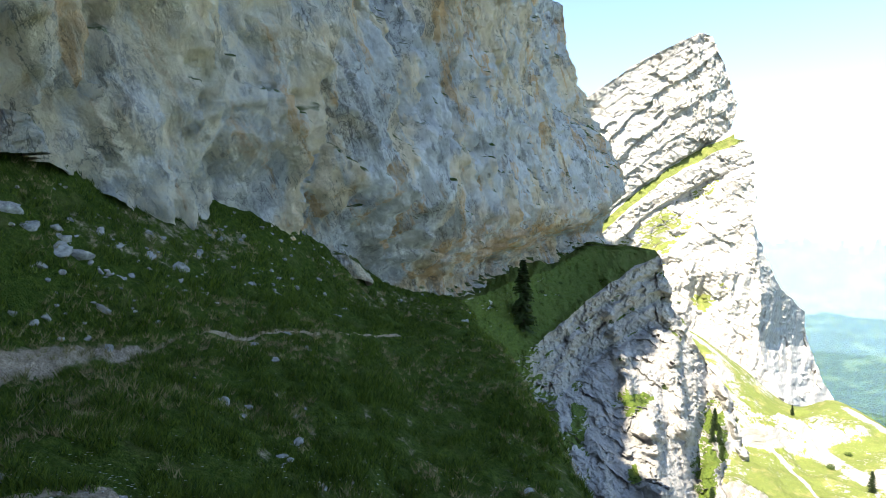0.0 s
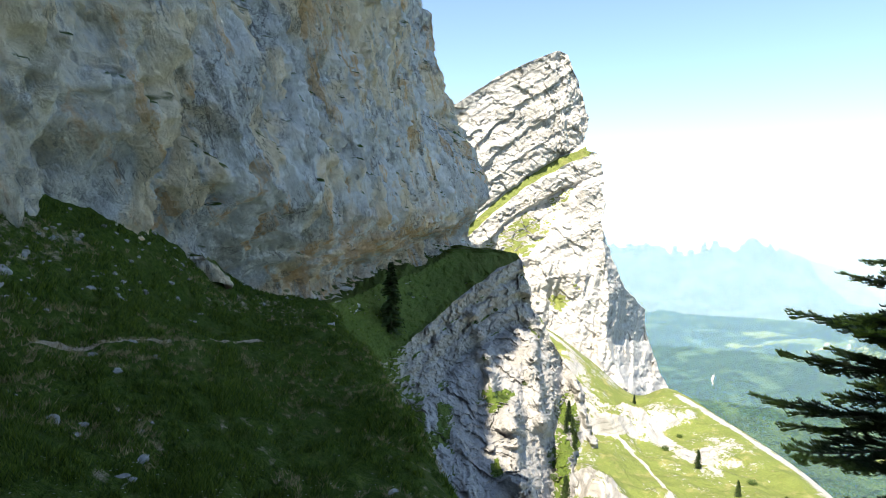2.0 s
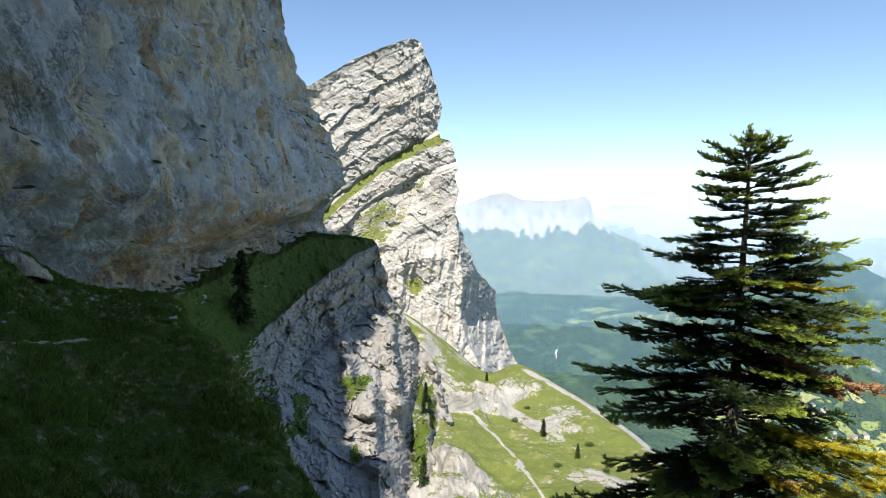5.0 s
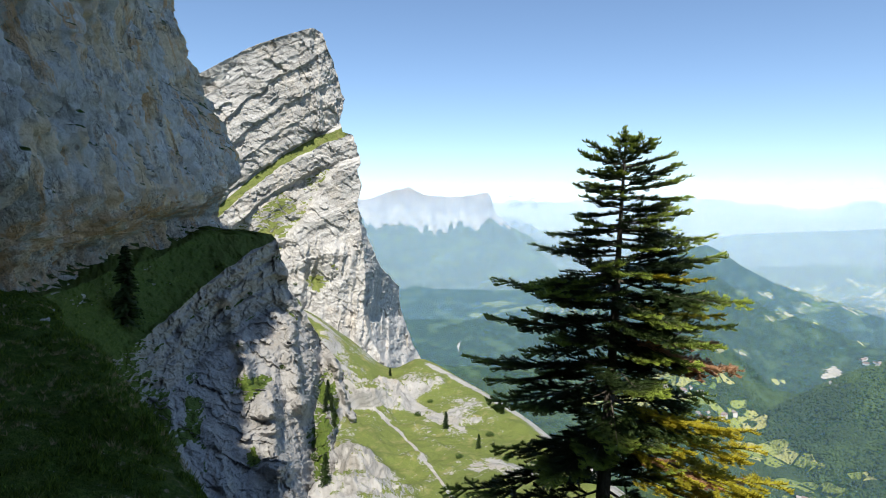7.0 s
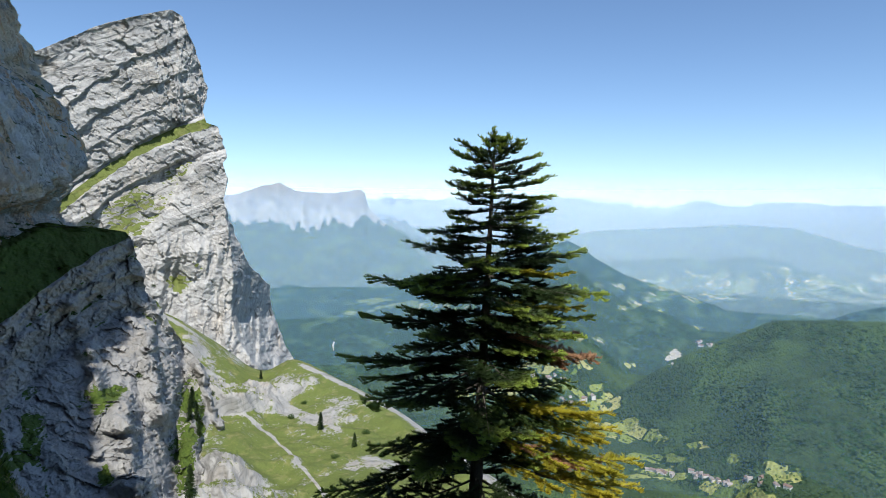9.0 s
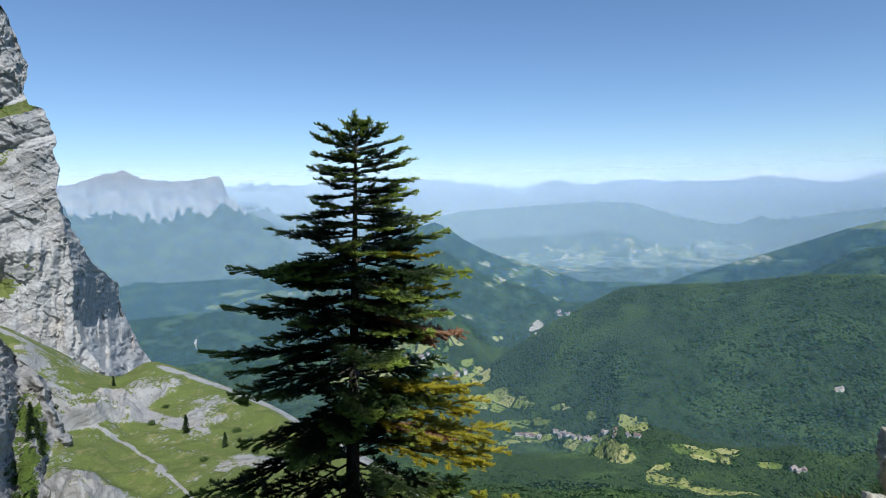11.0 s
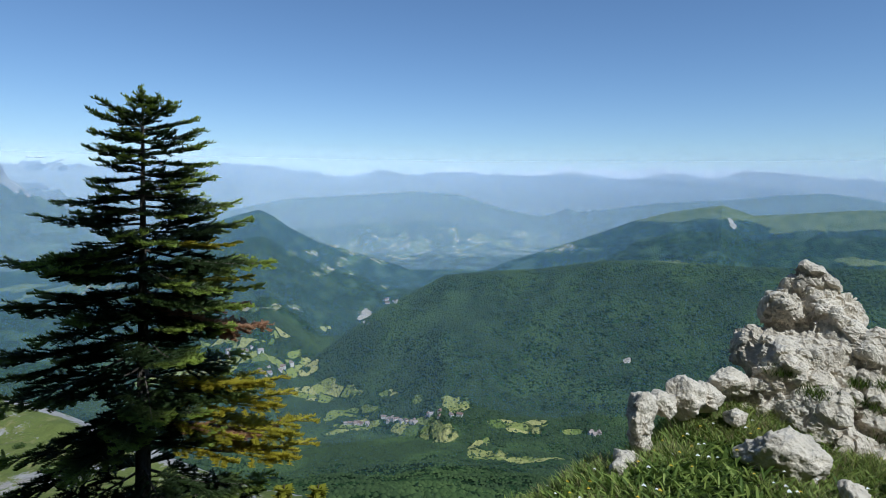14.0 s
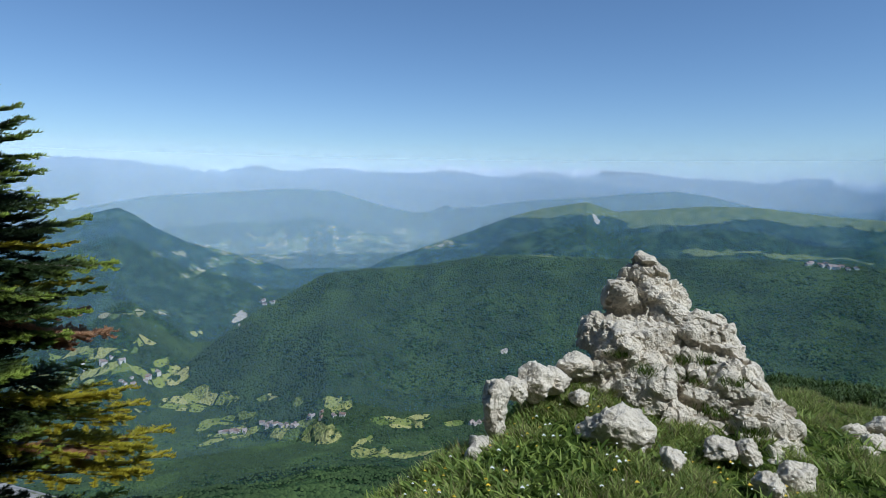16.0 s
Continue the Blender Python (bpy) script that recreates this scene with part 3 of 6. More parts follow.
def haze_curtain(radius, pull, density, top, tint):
    """A sheet that stands in for thin haze, closely pleated so that it takes light evenly from all sides; pull: how
    much nearer it stands where the country is open.
    """
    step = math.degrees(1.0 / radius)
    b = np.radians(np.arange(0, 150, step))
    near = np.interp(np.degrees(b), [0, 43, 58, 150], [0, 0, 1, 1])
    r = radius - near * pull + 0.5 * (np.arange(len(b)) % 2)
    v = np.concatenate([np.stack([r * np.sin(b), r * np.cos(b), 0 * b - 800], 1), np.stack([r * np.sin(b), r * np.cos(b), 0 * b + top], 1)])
    me = mesh_from("haze", v, grid_faces(2, len(b)), make_haze("haze_sheet_tint", density, top, tint), False)
    tagged(new("haze", me), "tinted see-through sheet standing in for summer haze over the valley", "haze", kind="structure")


# haze tones put into the sheets' colour: bluer near, paler far
NEAR_HAZE_TINT, FAR_HAZE_TINT = (0.36, 0.56, 0.78, 1), (0.78, 0.85, 0.9, 1)
for air in ((900, 0, 0.025, 120, NEAR_HAZE_TINT), (1500, 0, 0.055, 160, NEAR_HAZE_TINT), (2400, 0, 0.08, 180, NEAR_HAZE_TINT), (3000, 0, 0.1, 220, NEAR_HAZE_TINT), (3650, 270, 0.16, 240, FAR_HAZE_TINT), (4560, 800, 0.15, 270, FAR_HAZE_TINT), (4620, 400, 0.15, 290, FAR_HAZE_TINT), (4780, 70, 0.36, 330, FAR_HAZE_TINT)):
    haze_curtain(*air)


# ---- the cliff ----
# plan of its foot: x, y, height of the foot, height of the top, how far its lower part is undercut
CLIFF_PLAN = [
    # first nine feet: unseen wall behind the eye, tops set to shade slope and fir
    (10, -62, -2, 8, 0), (-8, -42, 0, 10, 0), (-12.5, -34, 1, 16, 0), (-15.5, -28.6, 2, 23, 0), (-16.4, -26.9, 2, 34, 0), (-17.1, -25.5, 2, 46, 0), (-20, -18, 3, 63, 0), (-26, -4, 4, 80, 0), (-30, 18, 6, 95, 0), tuple(spot(-36.4, 7.9, 47, STATION_WEST)) + (110, 0),
    # tops from here lie out of view, set to place the shade on ridge and prow
    tuple(spot(-25.5, 2.1, 53, STATION_WEST)) + (118, 0), tuple(spot(-15.1, -1.1, 63, STATION_WEST)) + (154, 0.2), tuple(spot(-10, -3.9, 71, STATION_WEST)) + (158, 0.4),
    tuple(spot(-4.7, -7.6, 81, STATION_WEST)) + (152, 0.8), tuple(spot(1.3, -8.9, 96, STATION_WEST)) + (118, 1.0), tuple(spot(6.3, -7.0, 120, STATION_WEST)) + (118, 1.2),
    tuple(spot(9.6, -5.9, 145, STATION_WEST)) + (112, 1.2), tuple(spot(13.2, -3.9, 178, STATION_WEST)) + (98, 1.1), tuple(spot(14.5, -3.2, 192, STATION_WEST)) + (76, 0.9), tuple(spot(13.9, -3.2, 204, STATION_WEST)) + (68, 0.3), (22, 214, -10, 45, 0), (-10, 222, -10, 30, 0),
]
# the prow's profile: height above the foot, overhang of the plain wall, overhang of the prow
CLIFF_PROFILE = [(0, 0, 0), (4, 0.6, 0.3), (8, 1.4, 0.6), (14, 2.2, 2.3), (22, 2.6, 3.9), (31, 2.2, 0.4), (40, 1.6, -5.6), (56, 0.6, -10.8), (75, -1.5, -16.5), (100, -1.8, -21), (130, -1.2, -25)]


def cliff():
    plan = np.array(CLIFF_PLAN, float)
    knots = np.concatenate([[0], np.cumsum(np.linalg.norm(np.diff(plan[:, :2], axis=0), axis=1))])
    # finer columns where the wall is seen
    knots = knots * np.interp(np.arange(len(plan)), [0, 8, 9, 30], [0.5, 0.5, 1, 1])
    knots = np.concatenate([[0], np.cumsum(np.abs(np.diff(knots)))])
    cols = 820
    line = resample(plan, knots, cols, True)
    tang = np.gradient(line[:, :2], axis=0)
    tang /= np.linalg.norm(tang, axis=1, keepdims=True)
    out = np.stack([tang[:, 1], -tang[:, 0]], 1)
    prow = smooth(120, 180, line[:, 1])
    h, plain, prowed = np.array(CLIFF_PROFILE, float).T
    rows = 300
    hh = np.concatenate([np.linspace(-3, 70, 230), np.linspace(70.9, 168, rows - 230)])
    off = (1 - prow)[None] * np.interp(hh, h, plain)[:, None] + prow[None] * np.interp(hh, h, prowed)[:, None]
    # undercut: the foot lies back under a roof
    under = line[:, 4][None] * (-7.0 * np.exp(-((hh[:, None] - 2.5) / 5.0) ** 2) + 2.2 * np.exp(-((hh[:, None] - 14) / 6.0) ** 2))
    off = off + under
    g = np.zeros((rows, cols, 3))
    g[:, :, 0] = line[:, 0] + out[:, 0] * off
    g[:, :, 1] = line[:, 1] + out[:, 1] * off
    g[:, :, 2] = np.minimum(line[:, 2][None] + hh[:, None], line[:, 3][None] + 0.02 * hh[:, None])
    p = g.reshape(-1, 3)
    tilt = p @ np.array([[1, 0, 0.25], [0, 1, 0.1], [0, 0, 1]]).T
    ribs = fbm(tilt * (0.11, 0.11, 0.022), 4, 5, 0.55)
    blocks = fbm(p * (0.3, 0.3, 0.16), 4, 15, 0.55)
    d1, d2, _ = cells(tilt * (0.16, 0.16, 0.07), 31)
    crack = smooth(0.12, 0.0, d2 - d1)
    beds = vnoise(np.stack([p[:, 0] * 0.02, p[:, 1] * 0.02, p[:, 2] * 0.45 + p[:, 1] * 0.1], 1), 77)
    flutes = ridged(tilt * (0.42, 0.42, 0.06), 3, 35)
    pocket = smooth(0.35, 0.75, fbm(p * (0.35, 0.35, 0.22), 3, 45))
    disp = 2.3 * ribs + 1.0 * blocks + 0.9 * facets(tilt * (0.2, 0.2, 0.1), 33) + 0.35 * facets(tilt * (0.6, 0.6, 0.35), 37) - 0.35 * crack + 0.35 * beds + 0.7 * flutes - 1.0 * pocket + 0.2 * ridged(p * 0.9, 3, 25)
    n3 = np.concatenate([out, np.zeros((cols, 1))], 1)[None].repeat(rows, 0).reshape(-1, 3)
    p = p + n3 * disp[:, None]
    top = p.reshape(rows, cols, 3)[-1]
    inland = n3.reshape(rows, cols, 3)[-1]
    # unseen cap and back wall, added inland to keep sun off the slope's upper corner
    deep = (1 + 2.6 * smooth(70, 40, line[:, 1]) * smooth(-22, -5, line[:, 1]))[:, None]
    caps = [top - inland * d * deep + np.array((0, 0, 0.05 * d)) for d in (4, 14)]
    caps.append(caps[-1] - inland * 2 - np.array((0, 0, 1.0)) * (deep - 1) * 35)
    v = np.concatenate([p] + caps)
    above = v[:, 2] - np.tile(line[:, 2], rows + 3)
    rusty = np.exp(-(((above - 7 - 4 * fbm(v * 0.05, 3, 49)) / 6.5) ** 2)) * smooth(84, 100, v[:, 1])
    me = mesh_from("cliff", v, grid_faces(rows + 3, cols), CLIFF_ROCK, True, [("rusty", rusty), ("ochre", smooth(66, 46, v[:, 1] + 6 * fbm(v * 0.06, 3, 47)))])
    tagged(new("cliff", me), "tall overhanging grey limestone cliff with ochre streaks, in shade", "cliff", kind="structure")


cliff()


# ---- the turf slope under the cliff, with its trail ----
SLOPE_ROWS = [
    [(-60, 9, 40), (-36.4, 8.6, 49), (-25.5, 2.6, 55), (-15.1, -0.8, 65), (-10, -3.6, 73), (-4.7, -7.4, 84), (2.5, -9.3, 104)],
    [(-60, -1, 33), (-36.4, -1, 41), (-26, -4.2, 45), (-16, -6.6, 53), (-10, -8.6, 59), (-4.5, -10.0, 68), (2.2, -10.3, 80)],
    [(-60, -11, 27), (-36.6, -10.7, 34), (-28.3, -10.4, 37), (-19, -11.4, 42), (-11.3, -12.0, 47), (-4, -12.2, 56), (4.4, -12.6, 64)],
    [(-60, -20, 20), (-36, -19, 24.5), (-28, -19, 27), (-19, -19, 31), (-11, -19, 35), (-3, -18.5, 41), (7.9, -17.5, 50)],
    [(-60, -30, 15), (-36, -29, 18), (-28, -28.5, 20), (-19, -28, 23), (-11, -27, 26), (-2, -26.5, 31), (11.6, -23.6, 41)],
    [(-60, -42, 11), (-36, -40, 13), (-28, -40, 14), (-19, -40, 15), (-11, -39, 17), (0, -37, 21), (17.5, -30.5, 32)],
]


def turf_slope_grid(rows, cols):
    net = np.array([[spot(*c, STATION_WEST) for c in row] for row in SLOPE_ROWS])
    # beyond the lip the ground falls away
    lip = net[:, -1]
    away = lip / np.linalg.norm(lip[:, :2], axis=1, keepdims=True)
    fold = lip + away * 9 * (1, 1, 0) + (2.0, 0, -8)
    net = np.concatenate([net, fold[:, None]], 1)
    g = resample(net, range(len(net)), rows, True)
    g = resample(g.transpose(1, 0, 2), range(net.shape[1]), cols, True).transpose(1, 0, 2)
    p = g.reshape(-1, 3)
    hump = 0.6 * fbm(p * 0.16, 4, 91) + 0.26 * fbm(p * 0.7, 3, 95)
    p = p + np.stack([0 * hump, 0 * hump, hump], 1)
    return p, g


def turf_slope():
    rows, cols = 260, 420
    p, g = turf_slope_grid(rows, cols)
    u = np.repeat(np.linspace(0, 5, rows), cols)
    w = np.tile(np.linspace(0, 7, cols), rows)
    wander = 0.06 * vnoise(np.stack([w * 2, 0 * w, 0 * w], 1), 8)
    trail = np.exp(-((u - 2.0 - wander) / (0.045 + 0.12 * smooth(2.4, 1.5, w))) ** 2) * smooth(5.4, 4.7, w) * (0.85 + 0.45 * vnoise(np.stack([w * 3.5, 0 * w, 0 * w], 1), 6))
    lower = np.exp(-((u - 3.55 - 0.25 * (w - 2) - wander) / 0.07) ** 2) * smooth(3.4, 2.2, w) * 0.8
    stony = smooth(1.9, 0.4, u) * 0.22 + 0.25 * smooth(0.25, 0.6, fbm(np.stack([u * 1.3, w * 0.9, 0 * u], 1), 3, 12))
    stony = np.maximum(stony, 0.36 * smooth(0.12, 0.45, fbm(np.stack([u * 2.4, w * 1.7, 0 * u], 1), 4, 14)) * smooth(2.2, 3.0, u))
    lipbare = smooth(5.9, 6.35, w) * (0.3 + 0.3 * smooth(0, 0.4, fbm(np.stack([u * 2, w * 4, 0 * u], 1), 3, 17)))
    me = mesh_from("turf_slope", p, grid_faces(rows, cols), SLOPE_TURF, True, [("bare", np.maximum.reduce([trail, lower, stony, lipbare]))])
    tagged(new("turf_slope", me), "steep shaded alpine turf slope with a narrow gravel trail", "slope", kind="structure")


turf_slope()


# ---- the stepped rocky ridge beyond the slope ----
def bedded(p, dip, pitch, seed, sharp=0.72):
    """Step profile of tilted beds: how far each point stands proud, 0..1, along the beds' normal."""
    n = np.array(dip) / np.linalg.norm(dip)
    s = p @ n / pitch + 0.5 * fbm(p * 0.03, 3, seed)
    i = np.floor(s)
    f = s - i
    proud = hash3(i, i * 0, i * 0, seed)
    nxt = hash3(i + 1, i * 0, i * 0, seed)
    k = smooth(sharp, 1.0, f)
    return proud * (1 - k) + nxt * k, f


def piecewise(pairs):
    """A function through (x, y) pairs, x rising."""
    xs, ys = zip(*pairs)
    return lambda x: np.interp(x, xs, ys)


def charted(es, west, east, cols, reach, wrap_west=False):
    """Grid of bearings, elevations and distances over a rock face: each row of one elevation runs from west to east of it, then folds back behind."""
    folds = [(0.04, 1.2), (0.25, 5), (0.9, 16), (2.2, 42)]
    w, e = west(es)[:, None], east(es)[:, None]
    b = w + (e - w) * np.linspace(0, 1, cols)[None]
    el = np.repeat(es[:, None], cols, 1)
    d = reach(b.ravel(), el.ravel()).reshape(b.shape)
    span = np.minimum(1, 0.2 * (e - w))
    extra = [(e - db * span, d[:, -1:] + dd * span) for db, dd in folds]
    before = [(w + db * span, d[:, :1] + dd * span) for db, dd in folds[::-1]] if wrap_west else []
    b = np.concatenate([q for q, _ in before] + [b] + [q for q, _ in extra], 1)
    d = np.concatenate([q for _, q in before] + [d] + [q for _, q in extra], 1)
    el = np.repeat(es[:, None], b.shape[1], 1)
    p = sight(b.ravel(), el.ravel()) * d.ravel()[:, None]
    return p, b.ravel(), el.ravel(), b.shape


# the lip of the turf bench on the ridge, and its distance
RIDGE_LIP = piecewise([(0, -18), (8.2, -12.7), (10.7, -11.0), (13.0, -9.1), (15.4, -7.1), (17.4, -5.7), (19.9, -4.2), (24, -8), (29, -14), (34, -19)])
RIDGE_FAR = piecewise([(0, 88), (8, 112), (11, 122), (13, 134), (15.4, 148), (17.4, 160), (20, 174), (24, 188), (29, 200), (34, 205)])
# where the bench meets the foot of the cliff
BENCH_TOP = piecewise([(0, -9.2), (1.3, -8.9), (6.3, -7.0), (9.6, -5.9), (13.2, -3.9), (14.5, -3.2), (20, -2.0), (34, -2)])
BENCH_FAR = piecewise([(0, 94), (1.3, 98), (6.3, 122), (9.6, 147), (13.2, 180), (14.5, 193), (20, 215), (34, 215)])
RIDGE_EDGE = piecewise([(-34, 30.5), (-27.8, 29.05), (-25.8, 28.6), (-23.4, 28.2), (-22.2, 28.9), (-21.4, 28.4), (-19.9, 27.1), (-17.9, 26.5), (-15.8, 25.7), (-14.5, 24.6), (-13.1, 23.5), (-11.5, 22.7), (-9.9, 21.7), (-9.0, 20.8), (-7.3, 21.0), (-6.2, 20.3), (-4.7, 20.05), (-3.9, 19.5), (-3.5, 17.4), (-3.4, 15.5), (-3.1, 14.0), (-2.9, 11)])
# beds of the ridge's face: height against the lip, how far they lie back
RIDGE_BEDS = piecewise([(-9, 0), (-6.6, 0.5), (-6.2, 2.6), (-5.7, 2.8), (-5.3, 0.9), (-4.4, 1.2), (-4.0, 3.4), (-3.4, 3.2), (-3.1, 0.6), (-2.1, 1.0), (-1.8, 3.0), (-1.4, 2.6), (-1.15, 0.5), (-0.3, 0.3), (0, 0), (0.5, 1.4)])
# buttresses: their line (elevation, bearing), upper and lower end, reach to the west and east, how far they stand out
RIDGE_RIBS = [
    (piecewise([(-18, 17.4), (-15.9, 17.0), (-13.3, 16.3), (-11.3, 15.7), (-9.3, 15.2)]), -9.1, -18.5, 0.9, 1.2, 6.0),
    (piecewise([(-21, 22.9), (-19.2, 22.3), (-16.2, 21.6), (-13.6, 21.2), (-11, 21.1)]), -10.6, -21, 1.7, 0.7, 13.0),
    (piecewise([(-34, 25), (-27.5, 22.0), (-25, 20.6), (-22.5, 19.7), (-20.6, 19.9), (-17.8, 19.0)]), -17.2, -40, 3.4, 0.7, 13.0),
    (piecewise([(-34, 30), (-28, 28.5), (-25, 27.9), (-22.4, 27.6), (-20.4, 26.9), (-17.9, 26.1), (-15.2, 25.2)]), -14.7, -40, 1.0, 0.4, 9.0),
    (piecewise([(-34, 28), (-27.7, 26.0), (-24, 25.4), (-21, 24.9)]), -21.5, -40, 1.3, 0.5, 5.0),
    (piecewise([(-34, 14), (-24, 11.5), (-20, 10.6), (-17, 10.0)]), -17.5, -30, 1.6, 0.5, 3.0),
    (piecewise([(-34, 18), (-26, 15.5), (-22, 14.6), (-20, 13.2)]), -19.5, -36, 1.5, 0.6, 3.5),
]


def ridge_reach(b, e):
    q = np.stack([b, e, 0 * b], 1)
    b = b + 0.22 * fbm(q * 0.9, 4, 301) + 0.09 * fbm(q * 4.0, 3, 305)
    e = e + 0.2 * fbm(q * 0.8, 4, 303) + 0.07 * fbm(q * 3.0, 3, 307)
    v = e - RIDGE_LIP(b)
    bench = (BENCH_FAR(b) - RIDGE_FAR(b)) / (BENCH_TOP(b) - RIDGE_LIP(b))
    d = RIDGE_FAR(b) + bench * np.maximum(v, 0) + 4.2 * np.minimum(v + 6.2, 0)
    d = d + 14 * np.maximum(e - BENCH_TOP(b), 0)
    # the upper face overhangs, and the beds step in and out of it
    d = d + 4.5 * smooth(0, -4.5, v) * smooth(-7.6, -5.6, v) * smooth(10, 16, b)
    d = d + RIDGE_BEDS(v) * smooth(8, 12, b) * (1.2 + 0.7 * vnoise(q * (0.5, 0.5, 1), 311)) * smooth(-16.5, -13.5, e)
    for line, upper, lower, west, east, stand in RIDGE_RIBS:
        off = b - line(e)
        prof = smooth(-west, 0, off) * smooth(east, 0.1, off)
        notch = 0.75 + 0.5 * vnoise(np.stack([0 * e, e * 1.3, 0 * e + west], 1), 313)
        d = d - stand * notch * prof * smooth(upper + 0.2, upper - 0.7, e) * smooth(lower, lower + 1.5, e)
    # the wooded gully between the teeth
    off = b - np.interp(e, [-28, -22, -17.8, -14.7], [23.6, 22.9, 24.0, 23.9])
    d = d + 11.0 * np.exp(-((off / 0.75) ** 2)) * smooth(-12.5, -15, e)
    p = sight(b, e) * d[:, None]
    beds, f = bedded(p, (-0.6, -0.2, 0.77), 2.3, 301, 0.8)
    q = p @ BED_TURN
    face = smooth(0.3, -0.2, v)
    rough = 1.0 * (beds - 0.5) + 1.4 * facets(q * (0.13, 0.13, 0.2), 41) + 0.6 * facets(q * (0.4, 0.4, 0.5), 43) + 0.2 * facets(q * (1.1, 1.1, 1.3), 45)
    return d - face * rough + 0.5 * fbm(p * 0.12, 4, 51)


def rocky_ridge():
    es = np.concatenate([np.linspace(-2.95, -29, 470), np.linspace(-29.3, -34, 20)])
    wob = lambda e: RIDGE_EDGE(e) + 0.12 * fbm(np.stack([e * 2.2, 0 * e, 0 * e], 1), 4, 99)
    p, b, e, shape = charted(es, lambda x: 0 * x - 6.0, wob, 520, ridge_reach)
    v = e - RIDGE_LIP(b)
    clump = fbm(np.stack([b, e, 0 * b], 1) * 0.8, 4, 88)

    def patch(b0, e0, wide, high):
        return np.exp(-(((b - b0 + 0.5 * clump) / wide) ** 2 + ((e - e0 + 0.5 * clump) / high) ** 2)) * 1.3

    ledge = np.maximum.reduce([smooth(0.35, 0.0, np.abs(v - at)) for at in (-1.65, -3.7, -5.9)]) * smooth(0.0, 0.5, clump + 0.3) * smooth(-14, -11, e)
    turfy = np.maximum.reduce([1.2 * smooth(-0.1, 0.35, v + 0.15 * clump), 1.0 * smooth(11.5, 7.5, b + 1.2 * clump), 0.8 * ledge, patch(17.2, -17.6, 1.3, 1.0), patch(18.4, -17.2, 0.8, 0.4), patch(24.3, -18.4, 0.8, 1.5), patch(23.9, -23, 0.9, 3.0), patch(25.2, -20.6, 0.5, 2.2), 0.75 * smooth(14.5, 12, b) * smooth(-15, -18, e) * smooth(-0.1, 0.4, clump + 0.2), patch(17.6, -23.8, 0.7, 0.7), patch(22, -9.6, 0.6, 0.9), patch(15.6, -10.3, 0.3, 0.5)]) - 0.3
    me = mesh_from("rocky_ridge", p, grid_faces(*shape), RIDGE_ROCK, True, [("turf", turfy)])
    tagged(new("rocky_ridge", me), "stepped grey limestone ridge with turf ledges, half in shade", "ridge", kind="structure")


rocky_ridge()


# ---- the bedded peak ----
PEAK_EDGE = piecewise([(-18.5, 35.2), (-15.6, 33.6), (-14.3, 32.8), (-12.7, 32.2), (-10.6, 31.5), (-8.7, 31.3), (-7.9, 30.5), (-6.8, 29.5), (-4.6, 28.5), (-2.5, 27.7), (-0.9, 27.3), (0.7, 27.7), (1.8, 27.3), (3.4, 27.6), (4.2, 27.25), (5.5, 26.9), (5.75, 25.95), (6.7, 25.56), (7.5, 25.8), (8.7, 26.1), (10, 25.5), (11.9, 25.0), (13.1, 24.5), (14.26, 24.0), (14.66, 23.15)])
PEAK_WEST = piecewise([(-19, 8), (8.4, 8), (9.2, 11.4), (9.8, 12.9), (10.4, 14.0), (11.5, 15.65), (12.6, 17.6), (13.4, 19.5), (14.2, 21.5), (14.66, 23.0)])
# the foot of the turf band that crosses the peak
PEAK_BAND = piecewise([(8, -8.4), (14.8, -2.4), (17, -0.3), (20.4, 2.4), (23.5, 4.2), (26.6, 5.5), (30, 7)])
# beds: height against the band's foot, how far they lie back
PEAK_BEDS = piecewise([(-14, 0), (-6.5, 0.5), (-2.4, 4.2), (-2.15, 3.8), (-2.0, 0.4), (-0.2, 0.9), (0.0, 1.0), (0.95, 3.0), (1.1, 3.8), (1.25, 1.2), (1.9, 0.6), (3.2, 0.6), (3.35, -0.5), (5.4, 0.6), (5.55, -0.7), (8.0, 1.0), (8.15, -0.5), (9.4, 1.2), (12, 4.5)])
# where the east face turns away
PEAK_TURN = piecewise([(-18, 30.4), (-16.4, 30.2), (-13.8, 28.7), (-11.6, 28.0), (-6.8, 28.1), (-2.5, 27.6), (0, 27.4), (15, 30)])


